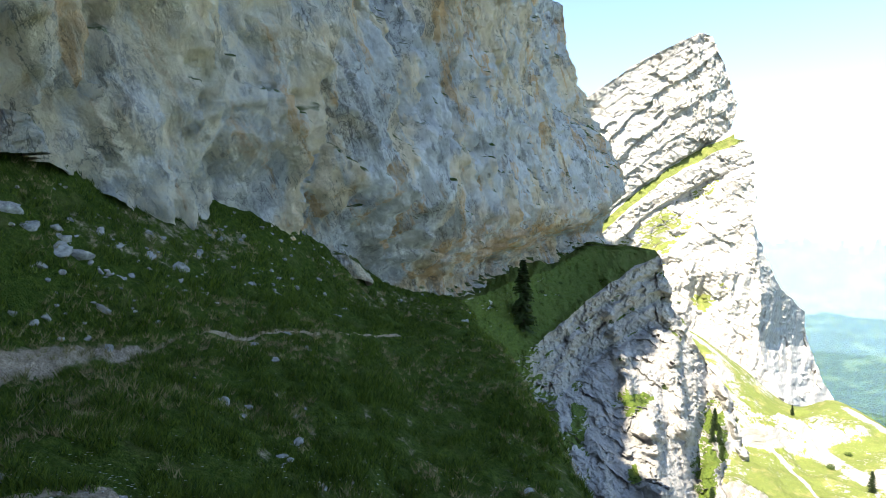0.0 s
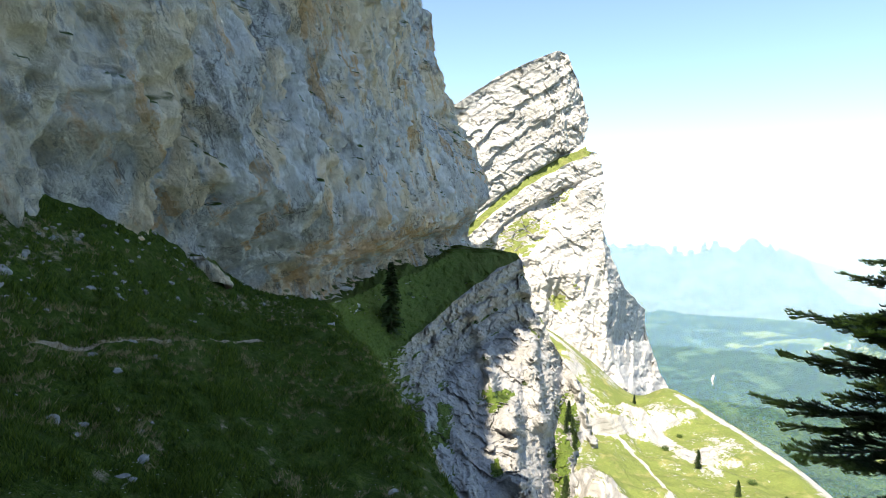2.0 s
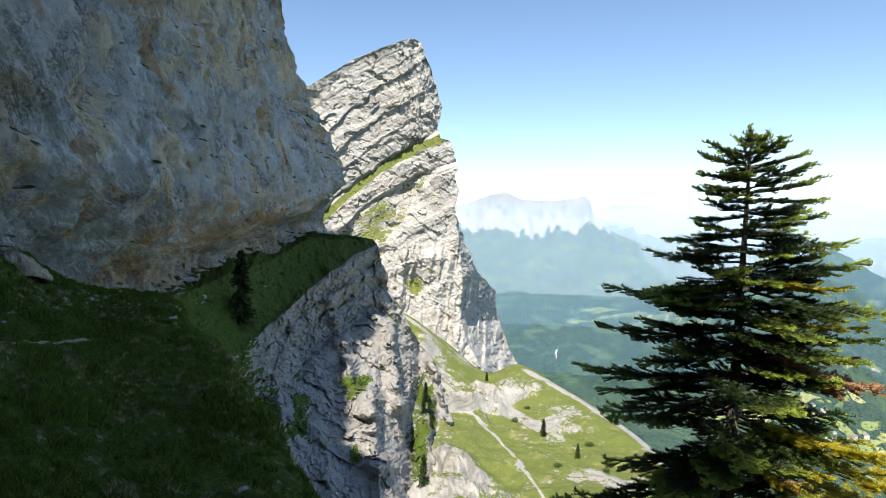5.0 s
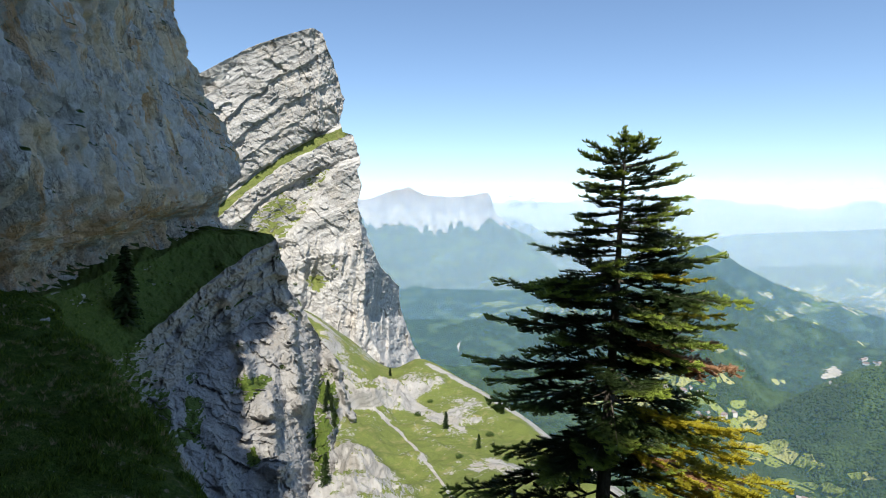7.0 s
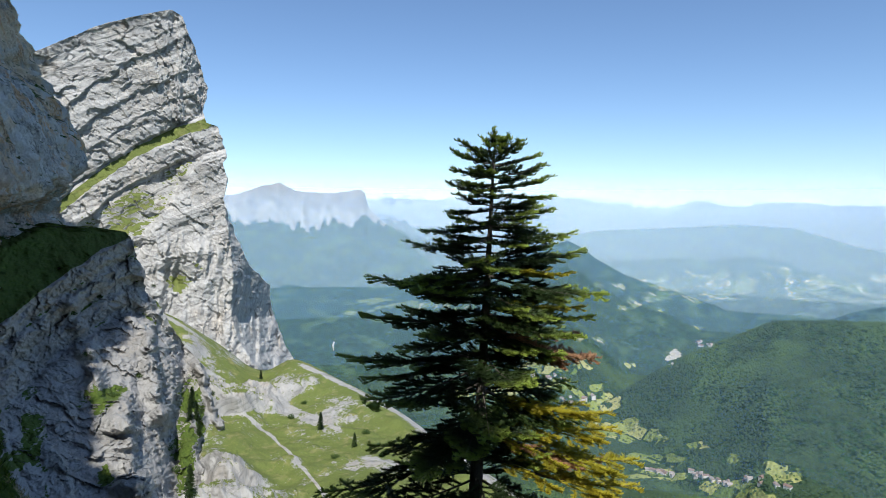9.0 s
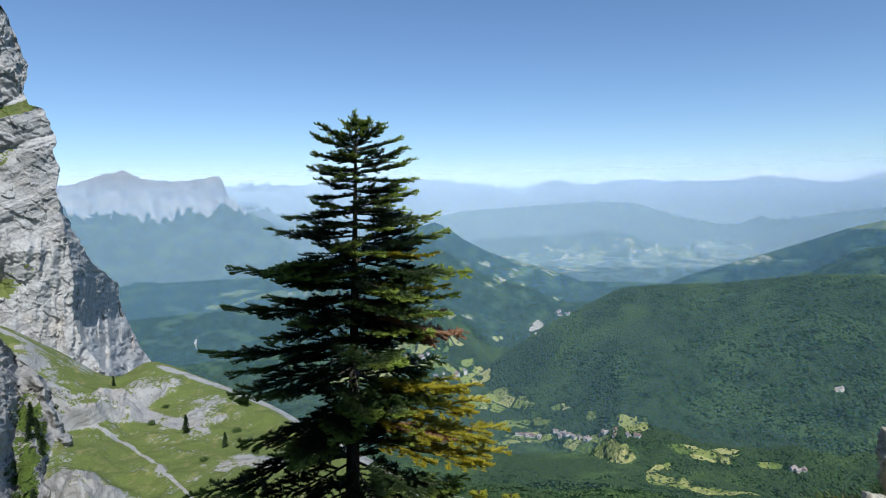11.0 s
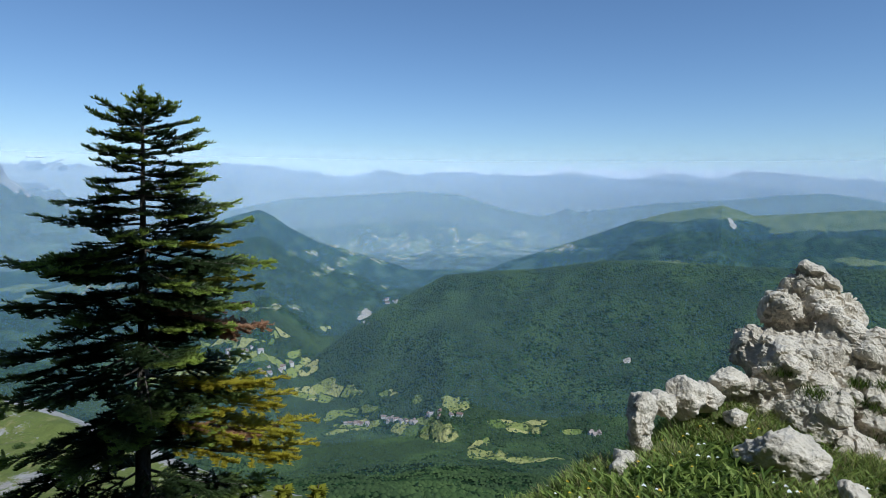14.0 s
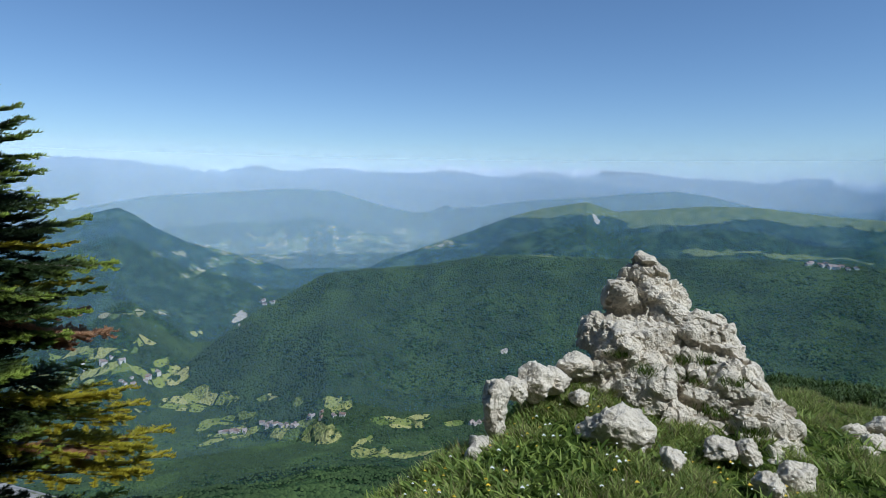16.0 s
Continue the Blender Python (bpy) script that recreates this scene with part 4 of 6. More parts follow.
def peak_reach(b, e):
    q = np.stack([b, e, 0 * b], 1)
    plain_b = b
    b = b + 0.16 * fbm(q * 0.8, 4, 501) + 0.06 * fbm(q * 3.5, 3, 503)
    e = e + 0.16 * fbm(q * 0.7, 4, 505) + 0.05 * fbm(q * 3.5, 3, 507)
    v = e - PEAK_BAND(b)
    upper = smooth(0.8, 1.4, v)
    d = 270 + 0.7 * (b - 27) + PEAK_BEDS(v) * (0.75 + 0.45 * vnoise(q * (0.35, 0.1, 1), 509))
    # the fissured corner of the upper block
    d = d + upper * (2.6 * np.maximum(b - 23.6 + 0.12 * (e - 8), 0) + 2.2 * ridged(np.stack([b * 0.9 + 0.1 * e, e * 0.12, 0 * b], 1), 3, 511) * smooth(22.0, 24.2, b))
    # the lower block, its steep side, and the rib that runs down from it
    side = b - np.interp(e, [-9, -4.2, 2.2, 5], [19.6, 20.8, 24.9, 26])
    d = d - (1 - upper) * smooth(-2.0, -2.6, v) * 5.0 * smooth(-0.2, 0.6, side)
    d = d - 3.0 * smooth(24.4, 25.6, b) * smooth(28.4, 27.2, b) * smooth(-4, -6.5, e)
    d = d + 3.5 * np.exp(-(((b - 23.7) / 1.0) ** 2 + ((e + 8.2) / 1.3) ** 2)) - 2.5 * np.exp(-(((b - 24.2) / 1.6) ** 2 + ((e + 5.6) / 0.7) ** 2))
    low = smooth(-3, -6, e)
    d = d - low * 2.2 * ridged(np.stack([b * 0.75 - 0.08 * e, e * 0.1, 0 * b + 4], 1), 3, 513)
    turn = np.maximum(0.4 * plain_b + 0.6 * b - PEAK_TURN(e), 0)
    d = d + 27 * turn - 4.0 * smooth(0, 1, turn) * ridged(q * (0.9, 0.12, 1), 3, 515) - 2.5 * smooth(0, 0.6, turn) * facets(np.stack([1.1 * b, 0.5 * e, 0 * b], 1), 517)
    p = sight(b, e) * d[:, None]
    beds, f = bedded(p, (-0.5, -0.2, 0.84), 4.2, 501, 0.8)
    thin, f2 = bedded(p, (-0.5, -0.2, 0.84), 1.5, 511, 0.8)
    q = p @ BED_TURN
    bare = 1 - 0.75 * smooth(-0.1, 0.1, v) * smooth(1.15, 1.0, v)
    rough = 0.8 * (beds - 0.5) + 0.3 * (thin - 0.5) + 0.9 * facets(q * (0.1, 0.1, 0.14), 141) + 0.4 * facets(q * (0.28, 0.28, 0.42), 143) + 0.13 * facets(q * (0.8, 0.8, 1.0), 145)
    return d - bare * rough


def peak():
    es = np.linspace(14.66, -18.5, 520)
    wob = lambda e: PEAK_EDGE(e) + 0.1 * fbm(np.stack([e * 1.8, 0 * e, 0 * e], 1), 4, 199)
    west = lambda e: PEAK_WEST(e) + 0.15 * fbm(np.stack([e * 3.0, 0 * e + 7, 0 * e], 1), 4, 197) * smooth(14.6, 13.9, e)
    p, b, e, shape = charted(es, west, wob, 440, peak_reach, True)
    v = e - PEAK_BAND(b)
    clump = fbm(np.stack([b, e, 0 * b], 1) * 0.9, 4, 188)
    band = smooth(-0.1, 0.15, v + 0.12 * clump) * smooth(1.05, 0.85, v - 0.1 * clump)
    side = b - np.interp(e, [-9, -4.2, 2.2, 5], [19.6, 20.8, 24.9, 26])
    lower = smooth(-2.1, -2.5, v) * smooth(0.2, -0.2, side + 0.3 * clump) * smooth(-7, -4.5, e) * (0.75 + 0.3 * clump)

    def patch(b0, e0, wide, high):
        return np.exp(-(((b - b0 + 0.4 * clump) / wide) ** 2 + ((e - e0 + 0.4 * clump) / high) ** 2)) * 1.25

    turfy = np.maximum.reduce([1.2 * band, 0.95 * lower, patch(23.4, -8.4, 0.9, 1.1), patch(25.0, -7.0, 0.8, 0.35), patch(22.4, -12.5, 1.2, 1.2), 0.5 * smooth(0.3, 0, np.abs(v - 0.2 + 2.0)) * smooth(0.1, 0.4, clump)]) - 0.12
    me = mesh_from("peak", p, grid_faces(*shape), PEAK_ROCK, True, [("turf", turfy)])
    tagged(new("peak", me), "sunlit limestone peak with tilted rock beds and turf ledges", "peak", kind="structure")


peak()


# ---- the open flank below the peak, down to the right ----
FLANK_ROWS = [
    [(12, -14, 250), (21, -14, 262), (26.2, -15.5, 262), (30.4, -18, 262), (33.9, -17.5, 262), (38.1, -21, 240), (43.7, -25, 215), (49.5, -30, 190), (58, -36, 165), (66, -42, 140)],
    [(12, -9.5, 240), (21, -10.4, 242), (26.2, -13.4, 242), (30.4, -16.4, 242), (33.7, -15.6, 236), (38.1, -17.6, 214), (43.7, -20.4, 190), (49.5, -24, 168), (58, -28.2, 142), (64, -30, 120)],
    [(12, -15, 208), (21, -15, 210), (26, -17, 208), (29.6, -18.8, 204), (32, -19.2, 200), (36.5, -20.6, 184), (42, -23.2, 164), (48, -26.5, 145), (57, -31, 122), (64, -33, 105)],
    [(13, -22, 168), (23, -21, 172), (27, -21.5, 172), (30, -22.4, 169), (32, -23, 166), (36, -24.5, 154), (41, -26.5, 138), (47, -30, 122), (56, -34, 102), (64, -36, 88)],
    [(14, -29, 130), (24, -27.5, 138), (28, -27.5, 138), (30.6, -28.1, 136), (32.5, -28.5, 134), (36, -30, 124), (41, -32, 112), (47, -35, 98), (56, -39, 82), (64, -41, 70)],
    [(15, -42, 70), (25, -40, 80), (29, -40, 82), (32, -40.6, 81), (34, -41, 80), (38, -42, 76), (42, -43, 70), (48, -45, 62), (56, -48, 54), (64, -50, 46)],
]


def flank():
    net = np.array([[spot(*c) for c in row] for row in FLANK_ROWS])
    rows, cols = 260, 420
    g = resample(net, range(len(net)), rows, True)
    g = resample(g.transpose(1, 0, 2), range(net.shape[1]), cols, True).transpose(1, 0, 2)
    p = g.reshape(-1, 3)
    u = np.repeat(np.linspace(0, 5, rows), cols)
    ribs = ridged(np.stack([p[:, 0] * 0.03 - p[:, 1] * 0.02, p[:, 2] * 0.012, 0 * u], 1), 4, 211)
    crag = smooth(0.15, 0.75, fbm(p * 0.035, 3, 221)) * smooth(0.8, 1.5, u)
    hump = 1.1 * (ribs - 0.4) + 6.0 * crag + 0.7 * fbm(p * 0.15, 4, 231) + 1.6 * crag * ridged(p * 0.3, 3, 241)
    p = p + np.stack([-0.3 * hump, -0.4 * hump, 0.8 * hump], 1) * (0.2 + 0.8 * smooth(0.95, 1.6, u))[:, None]
    c = np.interp(np.tile(np.linspace(0, 9, cols), rows), [0, 2, 3, 4, 9], [0, 2, 2.6, 3, 8])
    run = vnoise(np.stack([u * 3.2 - c * 0.5, c * 0.35, 0 * u], 1), 251) + 0.6 * vnoise(np.stack([u * 8 - c * 1.2, c * 0.6, 0 * u], 1), 252)
    scree = np.maximum.reduce([np.exp(-((u - 1.2 - 0.03 * run) / 0.06) ** 2) * smooth(3.0, 3.4, c), smooth(0.3, 0.9, run) * 0.4 + 0.25 * smooth(0.2, 0.8, fbm(p * 0.09, 4, 261)), np.exp(-((u - 2.9 - 0.55 * (c - 3.1)) / 0.035) ** 2) * smooth(2.2, 2.4, c) * smooth(4.6, 4.2, c), 0.2 * smooth(0.1, 0.5, crag)])
    me = mesh_from("mountain_flank", p, grid_faces(rows, cols), FLANK_ROCK, True, [("turf", 0.27 - 0.9 * scree)])
    tagged(new("mountain_flank", me), "sunny steep flank of turf, scree and small crags", "slope", kind="structure")


flank()


# ---- the spur underfoot ----
SPUR_BEARINGS = [20, 50, 70, 80, 88, 95, 103, 110, 117, 123, 130, 145, 180, 230, 290, 340, 380]
SPUR_RADII = [0, 1.2, 3, 5, 6.5, 8, 10, 13, 18]
SPUR_HEIGHTS = {
    20: (-1.7, -1.75, -3.2, -5.2, -6.8, -8.4, -10.4, -13, -17), 50: (-1.7, -1.75, -3.0, -4.8, -6.2, -7.5, -9.4, -12, -17), 70: (-1.7, -1.75, -2.8, -4.2, -5.5, -6.8, -8.8, -12, -18),
    80: (-1.7, -1.75, -2.5, -3.3, -4.2, -5.6, -8, -12, -18), 88: (-1.7, -1.75, -2.4, -2.95, -3.5, -4.7, -7, -11, -18), 95: (-1.7, -1.75, -2.35, -2.75, -3.0, -3.6, -6, -10, -17),
    103: (-1.7, -1.75, -2.35, -2.6, -2.62, -2.62, -4.2, -9, -16), 110: (-1.7, -1.75, -2.35, -2.58, -2.62, -2.62, -3.5, -7.5, -15), 117: (-1.7, -1.75, -2.35, -2.62, -2.68, -2.7, -3.1, -4.4, -12),
    123: (-1.7, -1.75, -2.35, -2.65, -2.75, -2.8, -3.0, -3.6, -9), 130: (-1.7, -1.75, -2.3, -2.65, -2.8, -2.9, -3.1, -3.5, -7), 145: (-1.7, -1.75, -2.1, -2.4, -2.6, -2.8, -3, -3.4, -4.5),
    180: (-1.7, -1.7, -1.8, -1.8, -1.7, -1.6, -1.4, -1, 0), 230: (-1.7, -1.6, -1.3, -0.8, -0.3, 0.3, 1.2, 2.4, 4), 290: (-1.7, -1.7, -1.5, -1.2, -1.0, -0.6, 0, 1, 3),
    340: (-1.7, -1.8, -2.8, -4, -5, -6, -7.4, -9, -10.5), 380: (-1.7, -1.75, -3.2, -5.2, -6.8, -8.4, -10.4, -13, -17),
}


def spur_height(x, y):
    x, y = np.asarray(x, float), np.asarray(y, float)
    b = np.degrees(np.arctan2(x, y)) % 360
    b = np.where(b < 20, b + 360, b)
    r = np.hypot(x, y)
    table = np.array([np.interp(r, SPUR_RADII, SPUR_HEIGHTS[k]) for k in SPUR_BEARINGS])
    i = np.clip(np.searchsorted(SPUR_BEARINGS, b, side="right") - 1, 0, len(SPUR_BEARINGS) - 2)
    k = np.array(SPUR_BEARINGS, float)
    f = (b - k[i]) / (k[i + 1] - k[i])
    f = f * f * (3 - 2 * f)
    j = np.arange(len(b))
    z = table[i, j] * (1 - f) + table[i + 1, j] * f
    p = np.stack([x, y, 0 * x], 1)
    return z + 0.1 * fbm(p * 0.9, 3, 401) * np.clip(r / 3, 0, 1)


def spur():
    radii = np.concatenate([[0.0], np.linspace(0.3, 13, 90), np.linspace(13.5, 18, 10)])
    bearings = np.linspace(0, 360, 361)
    rr, bb = np.meshgrid(radii, np.radians(bearings), indexing="ij")
    x, y = (rr * np.sin(bb)).ravel(), (rr * np.cos(bb)).ravel()
    v = np.stack([x, y, spur_height(x, y)], 1)
    me = mesh_from("spur", v, grid_faces(len(radii), len(bearings))[:, ::-1], SLOPE_TURF, True, [("bare", 0.1 + 0.25 * smooth(0.2, 0.6, fbm(v * 0.8, 3, 411)))])
    tagged(new("spur", me), "grassy stony spur above the valley", "ground", kind="structure")


spur()


# ---- the fir on the edge of the spur ----
def tube(points, radii, sides=6):
    points, radii = np.asarray(points, float), np.asarray(radii, float)
    d = np.gradient(points, axis=0)
    d /= np.linalg.norm(d, axis=1, keepdims=True) + 1e-9
    ref = np.where(np.abs(d[:, 2:3]) > 0.9, np.array([[1.0, 0, 0]]), np.array([[0, 0, 1.0]]))
    a = np.cross(d, ref)
    a /= np.linalg.norm(a, axis=1, keepdims=True) + 1e-9
    c = np.cross(d, a)
    ang = np.arange(sides) * 2 * math.pi / sides
    ring = points[:, None] + radii[:, None, None] * (np.cos(ang)[None, :, None] * a[:, None] + np.sin(ang)[None, :, None] * c[:, None])
    v = ring.reshape(-1, 3)
    i, j = np.meshgrid(np.arange(len(points) - 1), np.arange(sides), indexing="ij")
    a0 = (i * sides + j).ravel()
    a1 = (i * sides + (j + 1) % sides).ravel()
    return v, np.stack([a0, a1, a1 + sides, a0 + sides], 1)


def needles_along(pts, rng, length=0.052, width=0.03, each=5):
    """Triangles standing off a shoot given by its points."""
    pts = np.asarray(pts)
    d = np.gradient(pts, axis=0)
    d /= np.linalg.norm(d, axis=1, keepdims=True) + 1e-9
    out = []
    for k in range(each):
        ang = rng.uniform(-0.5, math.pi + 0.5, len(pts))
        side = np.cross(d, [0, 0, 1.0])
        side /= np.linalg.norm(side, axis=1, keepdims=True) + 1e-9
        upv = np.cross(side, d)
        way = np.cos(ang)[:, None] * side + np.abs(np.sin(ang))[:, None] * upv * 0.7 + d * 0.55
        way /= np.linalg.norm(way, axis=1, keepdims=True)
        ln = length * rng.uniform(0.7, 1.25, len(pts))[:, None]
        out.append(np.stack([pts - d * width * 0.5, pts + d * width * 0.5, pts + way * ln], 1))
    return np.concatenate(out).reshape(-1, 3)


def branch_meshes(length, seed, bare=0.12, density=1.0):
    """A flat spray: stem, side shoots and needles, outward along +x. Returns stem and needle meshes."""
    rng = np.random.default_rng(seed)
    s = np.linspace(0, 1, 26)
    sweep = rng.normal(0, 0.04)
    droop = rng.uniform(0.05, 0.14)

    def stem(t):
        t = np.asarray(t)
        return np.stack([t * length, sweep * length * t * t, length * (-droop * t * 1.6 + (droop + 0.1) * t**2.4)], -1)

    pts = stem(s)
    stems = [(pts, np.linspace(0.011 * length + 0.004, 0.003, len(s)))]
    tris = []
    fine = np.linspace(0.4, 1, max(6, int(length * 0.6 / 0.022)))
    tris.append(needles_along(stem(fine), rng))
    count = max(8, int(length * 17 * density))
    for k in range(count):
        t0 = bare + (0.985 - bare) * (k + rng.uniform(0, 0.8)) / count
        side = 1 if k % 2 else -1
        ln = min(0.5, 0.36 * length * (1 - t0) ** 0.75 + 0.07) * rng.uniform(0.65, 1.2)
        if rng.random() < 0.12:
            continue
        a = side * rng.uniform(0.75, 1.15)
        way = np.array((math.cos(a), math.sin(a), rng.uniform(-0.12, 0.1)))
        m = max(4, int(ln / 0.022))
        u = np.linspace(0.02, 1, m)
        lift = 0.16 * ln * u**2 * rng.uniform(-0.3, 1.2)
        shoot = stem(t0) + way * (u * ln)[:, None] + np.stack([0.12 * ln * u**2, 0 * u, lift], 1)
        stems.append((shoot[:: max(1, m // 3)], np.linspace(0.004, 0.0015, len(shoot[:: max(1, m // 3)]))))
        tris.append(needles_along(shoot, rng))
        if ln > 0.15:
            for q in range(int(ln / 0.065)):
                t1 = rng.uniform(0.25, 0.9)
                ll = ln * (1 - t1) * 0.75 + 0.03
                b = a + rng.choice((-1, 1)) * rng.uniform(0.6, 0.9)
                w2 = np.array((math.cos(b), math.sin(b), rng.uniform(-0.2, 0.15)))
                m2 = max(3, int(ll / 0.024))
                u2 = np.linspace(0.05, 1, m2)
                at = stem(t0) + way * t1 * ln + np.array((0.12 * ln * t1**2, 0, 0))
                tris.append(needles_along(at + w2 * (u2 * ll)[:, None], rng))
    vs, fs, n = [], [], 0
    for q, r in stems:
        if len(q) < 2:
            continue
        v, f = tube(q, r, 4)
        vs.append(v)
        fs.append(f + n)
        n += len(v)
    wood = mesh_from("branch_wood", np.concatenate(vs), np.concatenate(fs), BARK)
    t = np.concatenate(tris)
    out = t[:, 0] / length + 0.9 * np.abs(t[:, 1]) / length
    # needles towards the shoot ends take the sunlit tip colour
    leaf = mesh_from("branch_needles", t, np.arange(len(t)).reshape(-1, 3), NEEDLES, False, [("lit_new_tip", smooth(0.74, 1.08, out))])
    return wood, leaf


FIR_FOOT = Vector(LEVEL @ np.array((7.0, 5.62, -7.9)))
FIR_TOP = Vector(LEVEL @ np.array((7.15, 5.54, 0.89)))


def fir():
    tree = thing("fir_tree", FIR_FOOT, "tall dark green fir with yellowing lower boughs on the spur's edge", "tree")
    h = FIR_TOP.z - FIR_FOOT.z
    s = np.linspace(0, 1, 40)
    lean = np.array(FIR_TOP - FIR_FOOT)
    pts = s[:, None] * lean + np.stack([0.03 * np.sin(s * 5), 0.03 * np.sin(s * 4 + 1), 0 * s], 1) * (1 - s)[:, None]
    v, f = tube(pts, 0.012 + 0.155 * (1 - s) ** 1.05, 10)
    part("trunk", mesh_from("fir_trunk", v, f, BARK), tree)
    rng = np.random.default_rng(11)
    kinds = {}
    for ln in (0.3, 0.55, 0.85, 1.2, 1.6, 2.0):
        for k in range(2):
            kinds[(ln, k)] = branch_meshes(ln, int(ln * 100) + k, density=1.0 if ln < 1.5 else 0.85)
    tinted = {}

    def hang(z, bearing, length, pitch, needles=None):
        """A bough that leaves the trunk at height z towards a bearing (degrees)."""
        near = min((k for k in kinds), key=lambda k: abs(k[0] - length) + 0.001 * rng.random())
        key = (near[0], int(rng.integers(2)))
        wood, leaf = kinds[key]
        t = (z + 7.9) / 8.88
        at = Vector(lean * t)
        scale = length / near[0]
        turn = Euler((rng.normal(0, 0.12), -radians(pitch), radians(90 - bearing)))
        bough = part("branch", wood, tree)
        bough.matrix_local = Matrix.LocRotScale(at, turn, (scale,) * 3)
        if needles:
            if (key, needles.name) not in tinted:
                me = leaf.copy()
                me.materials.clear()
                me.materials.append(needles)
                tinted[(key, needles.name)] = me
            leaf = tinted[(key, needles.name)]
        part("needles", leaf, bough, "yellowed needles" if needles is NEEDLES_YELLOW else "withered brown needles" if needles is NEEDLES_BROWN else "")

    heights = [0.96, 0.84, 0.7, 0.56, 0.4, 0.26, 0.1, -0.08, -0.25, -0.4, -0.58, -0.74, -0.95, -1.1, -1.3, -1.46, -1.68, -1.9, -2.05, -2.3, -2.5, -2.8, -3.05, -3.3, -3.6, -3.9, -4.3, -4.8, -5.3]
    reach = [(0.98, 0.12), (0.8, 0.42), (0.55, 0.8), (0.42, 0.9), (0.1, 0.88), (-0.2, 0.92), (-0.5, 1.15), (-0.8, 1.35), (-1.2, 1.7), (-1.8, 1.8), (-2.4, 1.95), (-2.9, 1.6), (-3.4, 1.5), (-3.9, 1.7), (-4.4, 2.2), (-5.3, 2.3)]
    zs, ls = zip(*reach[::-1])
    for i, z in enumerate(heights):
        ln = float(np.interp(z, zs, ls))
        count = 4
        first = rng.uniform(0, 360)
        for k in range(count):
            b = first + k * 360 / count + rng.normal(0, 12)
            pitch = np.interp(z, [-4, -1.0, 0.3, 0.98], [-14, -4, 6, 30]) + rng.normal(0, 5)
            w = None
            if z < -1.6 and rng.random() < 0.08:
                continue
            # the shaded western side thins out below
            if z < -2.2 and math.cos(radians(b - 320)) > 0.2 and rng.random() < 0.3:
                continue
            hang(z + rng.normal(0, 0.03), b, ln * rng.uniform(0.58, 1.12), pitch, w)
    # the leader
    hang(0.9, 0, 0.22, 84)
    # boughs that yellow and wither, towards the valley
    for z, b, ln, pitch, w in (
        (-0.15, 138, 0.95, 2, None), (-0.5, 142, 1.25, 0, None), (-0.85, 136, 1.5, 4, None), (-1.0, 132, 1.3, -6, NEEDLES_YELLOW), (-1.45, 140, 1.45, -6, NEEDLES_YELLOW), (-1.75, 135, 1.5, -12, NEEDLES_BROWN), (-1.9, 143, 1.7, -16, NEEDLES_BROWN),
        (-2.0, 128, 1.8, -14, NEEDLES_BROWN), (-1.6, 138, 1.6, -6, None), (-2.9, 138, 2.1, -12, NEEDLES_YELLOW), (-3.2, 128, 2.4, -14, NEEDLES_YELLOW), (-3.5, 134, 2.7, -16, NEEDLES_YELLOW),
        (-3.6, 122, 2.3, -18, NEEDLES_BROWN), (-3.0, 118, 2.0, -12, NEEDLES_YELLOW), (-3.9, 140, 2.6, -14, NEEDLES_YELLOW), (-3.7, 314, 2.6, -20, None), (-3.4, 320, 1.8, -18, None), (-2.3, 318, 2.2, -4, None), (-1.7, 324, 1.95, -4, None), (-1.15, 322, 1.85, -2, None),
    ):
        hang(z, b, ln, pitch, w)


fir()


# ---- rocks ----
def lump(radii, seed, detail=4, crack=1.0, cell=2.2):
    """A broken, weathered block about its own centre."""
    bm = bmesh.new()
    bmesh.ops.create_icosphere(bm, subdivisions=detail, radius=1.0)
    v = np.array([q.co[:] for q in bm.verts])
    f = np.array([[q.index for q in face.verts] for face in bm.faces])
    bm.free()
    rng = np.random.default_rng(seed)
    n = rng.normal(0, 1, (11, 3))
    n /= np.linalg.norm(n, axis=1, keepdims=True)
    reach = rng.uniform(0.62, 1.0, 11) / np.maximum(v @ n.T, 0.05)
    v = v * np.minimum(reach.min(1), 1.12)[:, None]
    return weather(v, v * np.array(radii), seed, crack, cell), f


def weather(n, p, seed, crack=1.0, cell=2.2):
    size = np.ptp(p, axis=0).mean() / 2
    q = p / size + seed * 3.7
    disp = 0.1 * fbm(q * 1.1, 4, seed) + 0.12 * facets(q * (cell * 0.6, cell * 0.6, cell * 0.9), seed) + crack * (0.05 * facets(q * cell * 1.7, seed + 2) + 0.03 * ridged(q * 6, 3, seed + 4))
    n = n / (np.linalg.norm(n, axis=1, keepdims=True) + 1e-9)
    return p + n * (disp * size)[:, None]


def rock(name, at, radii, seed, label, detail=5, turn=0.0, tilt=0.0, group="", cell=2.2):
    v, f = lump(radii, seed, detail, 1.0, cell)
    ob = new(name, mesh_from(name, v, f, OUTCROP))
    ob.matrix_world = Matrix.LocRotScale(Vector(at), Euler((tilt, 0, turn)), None)
    return tagged(ob, label, "rock", group)


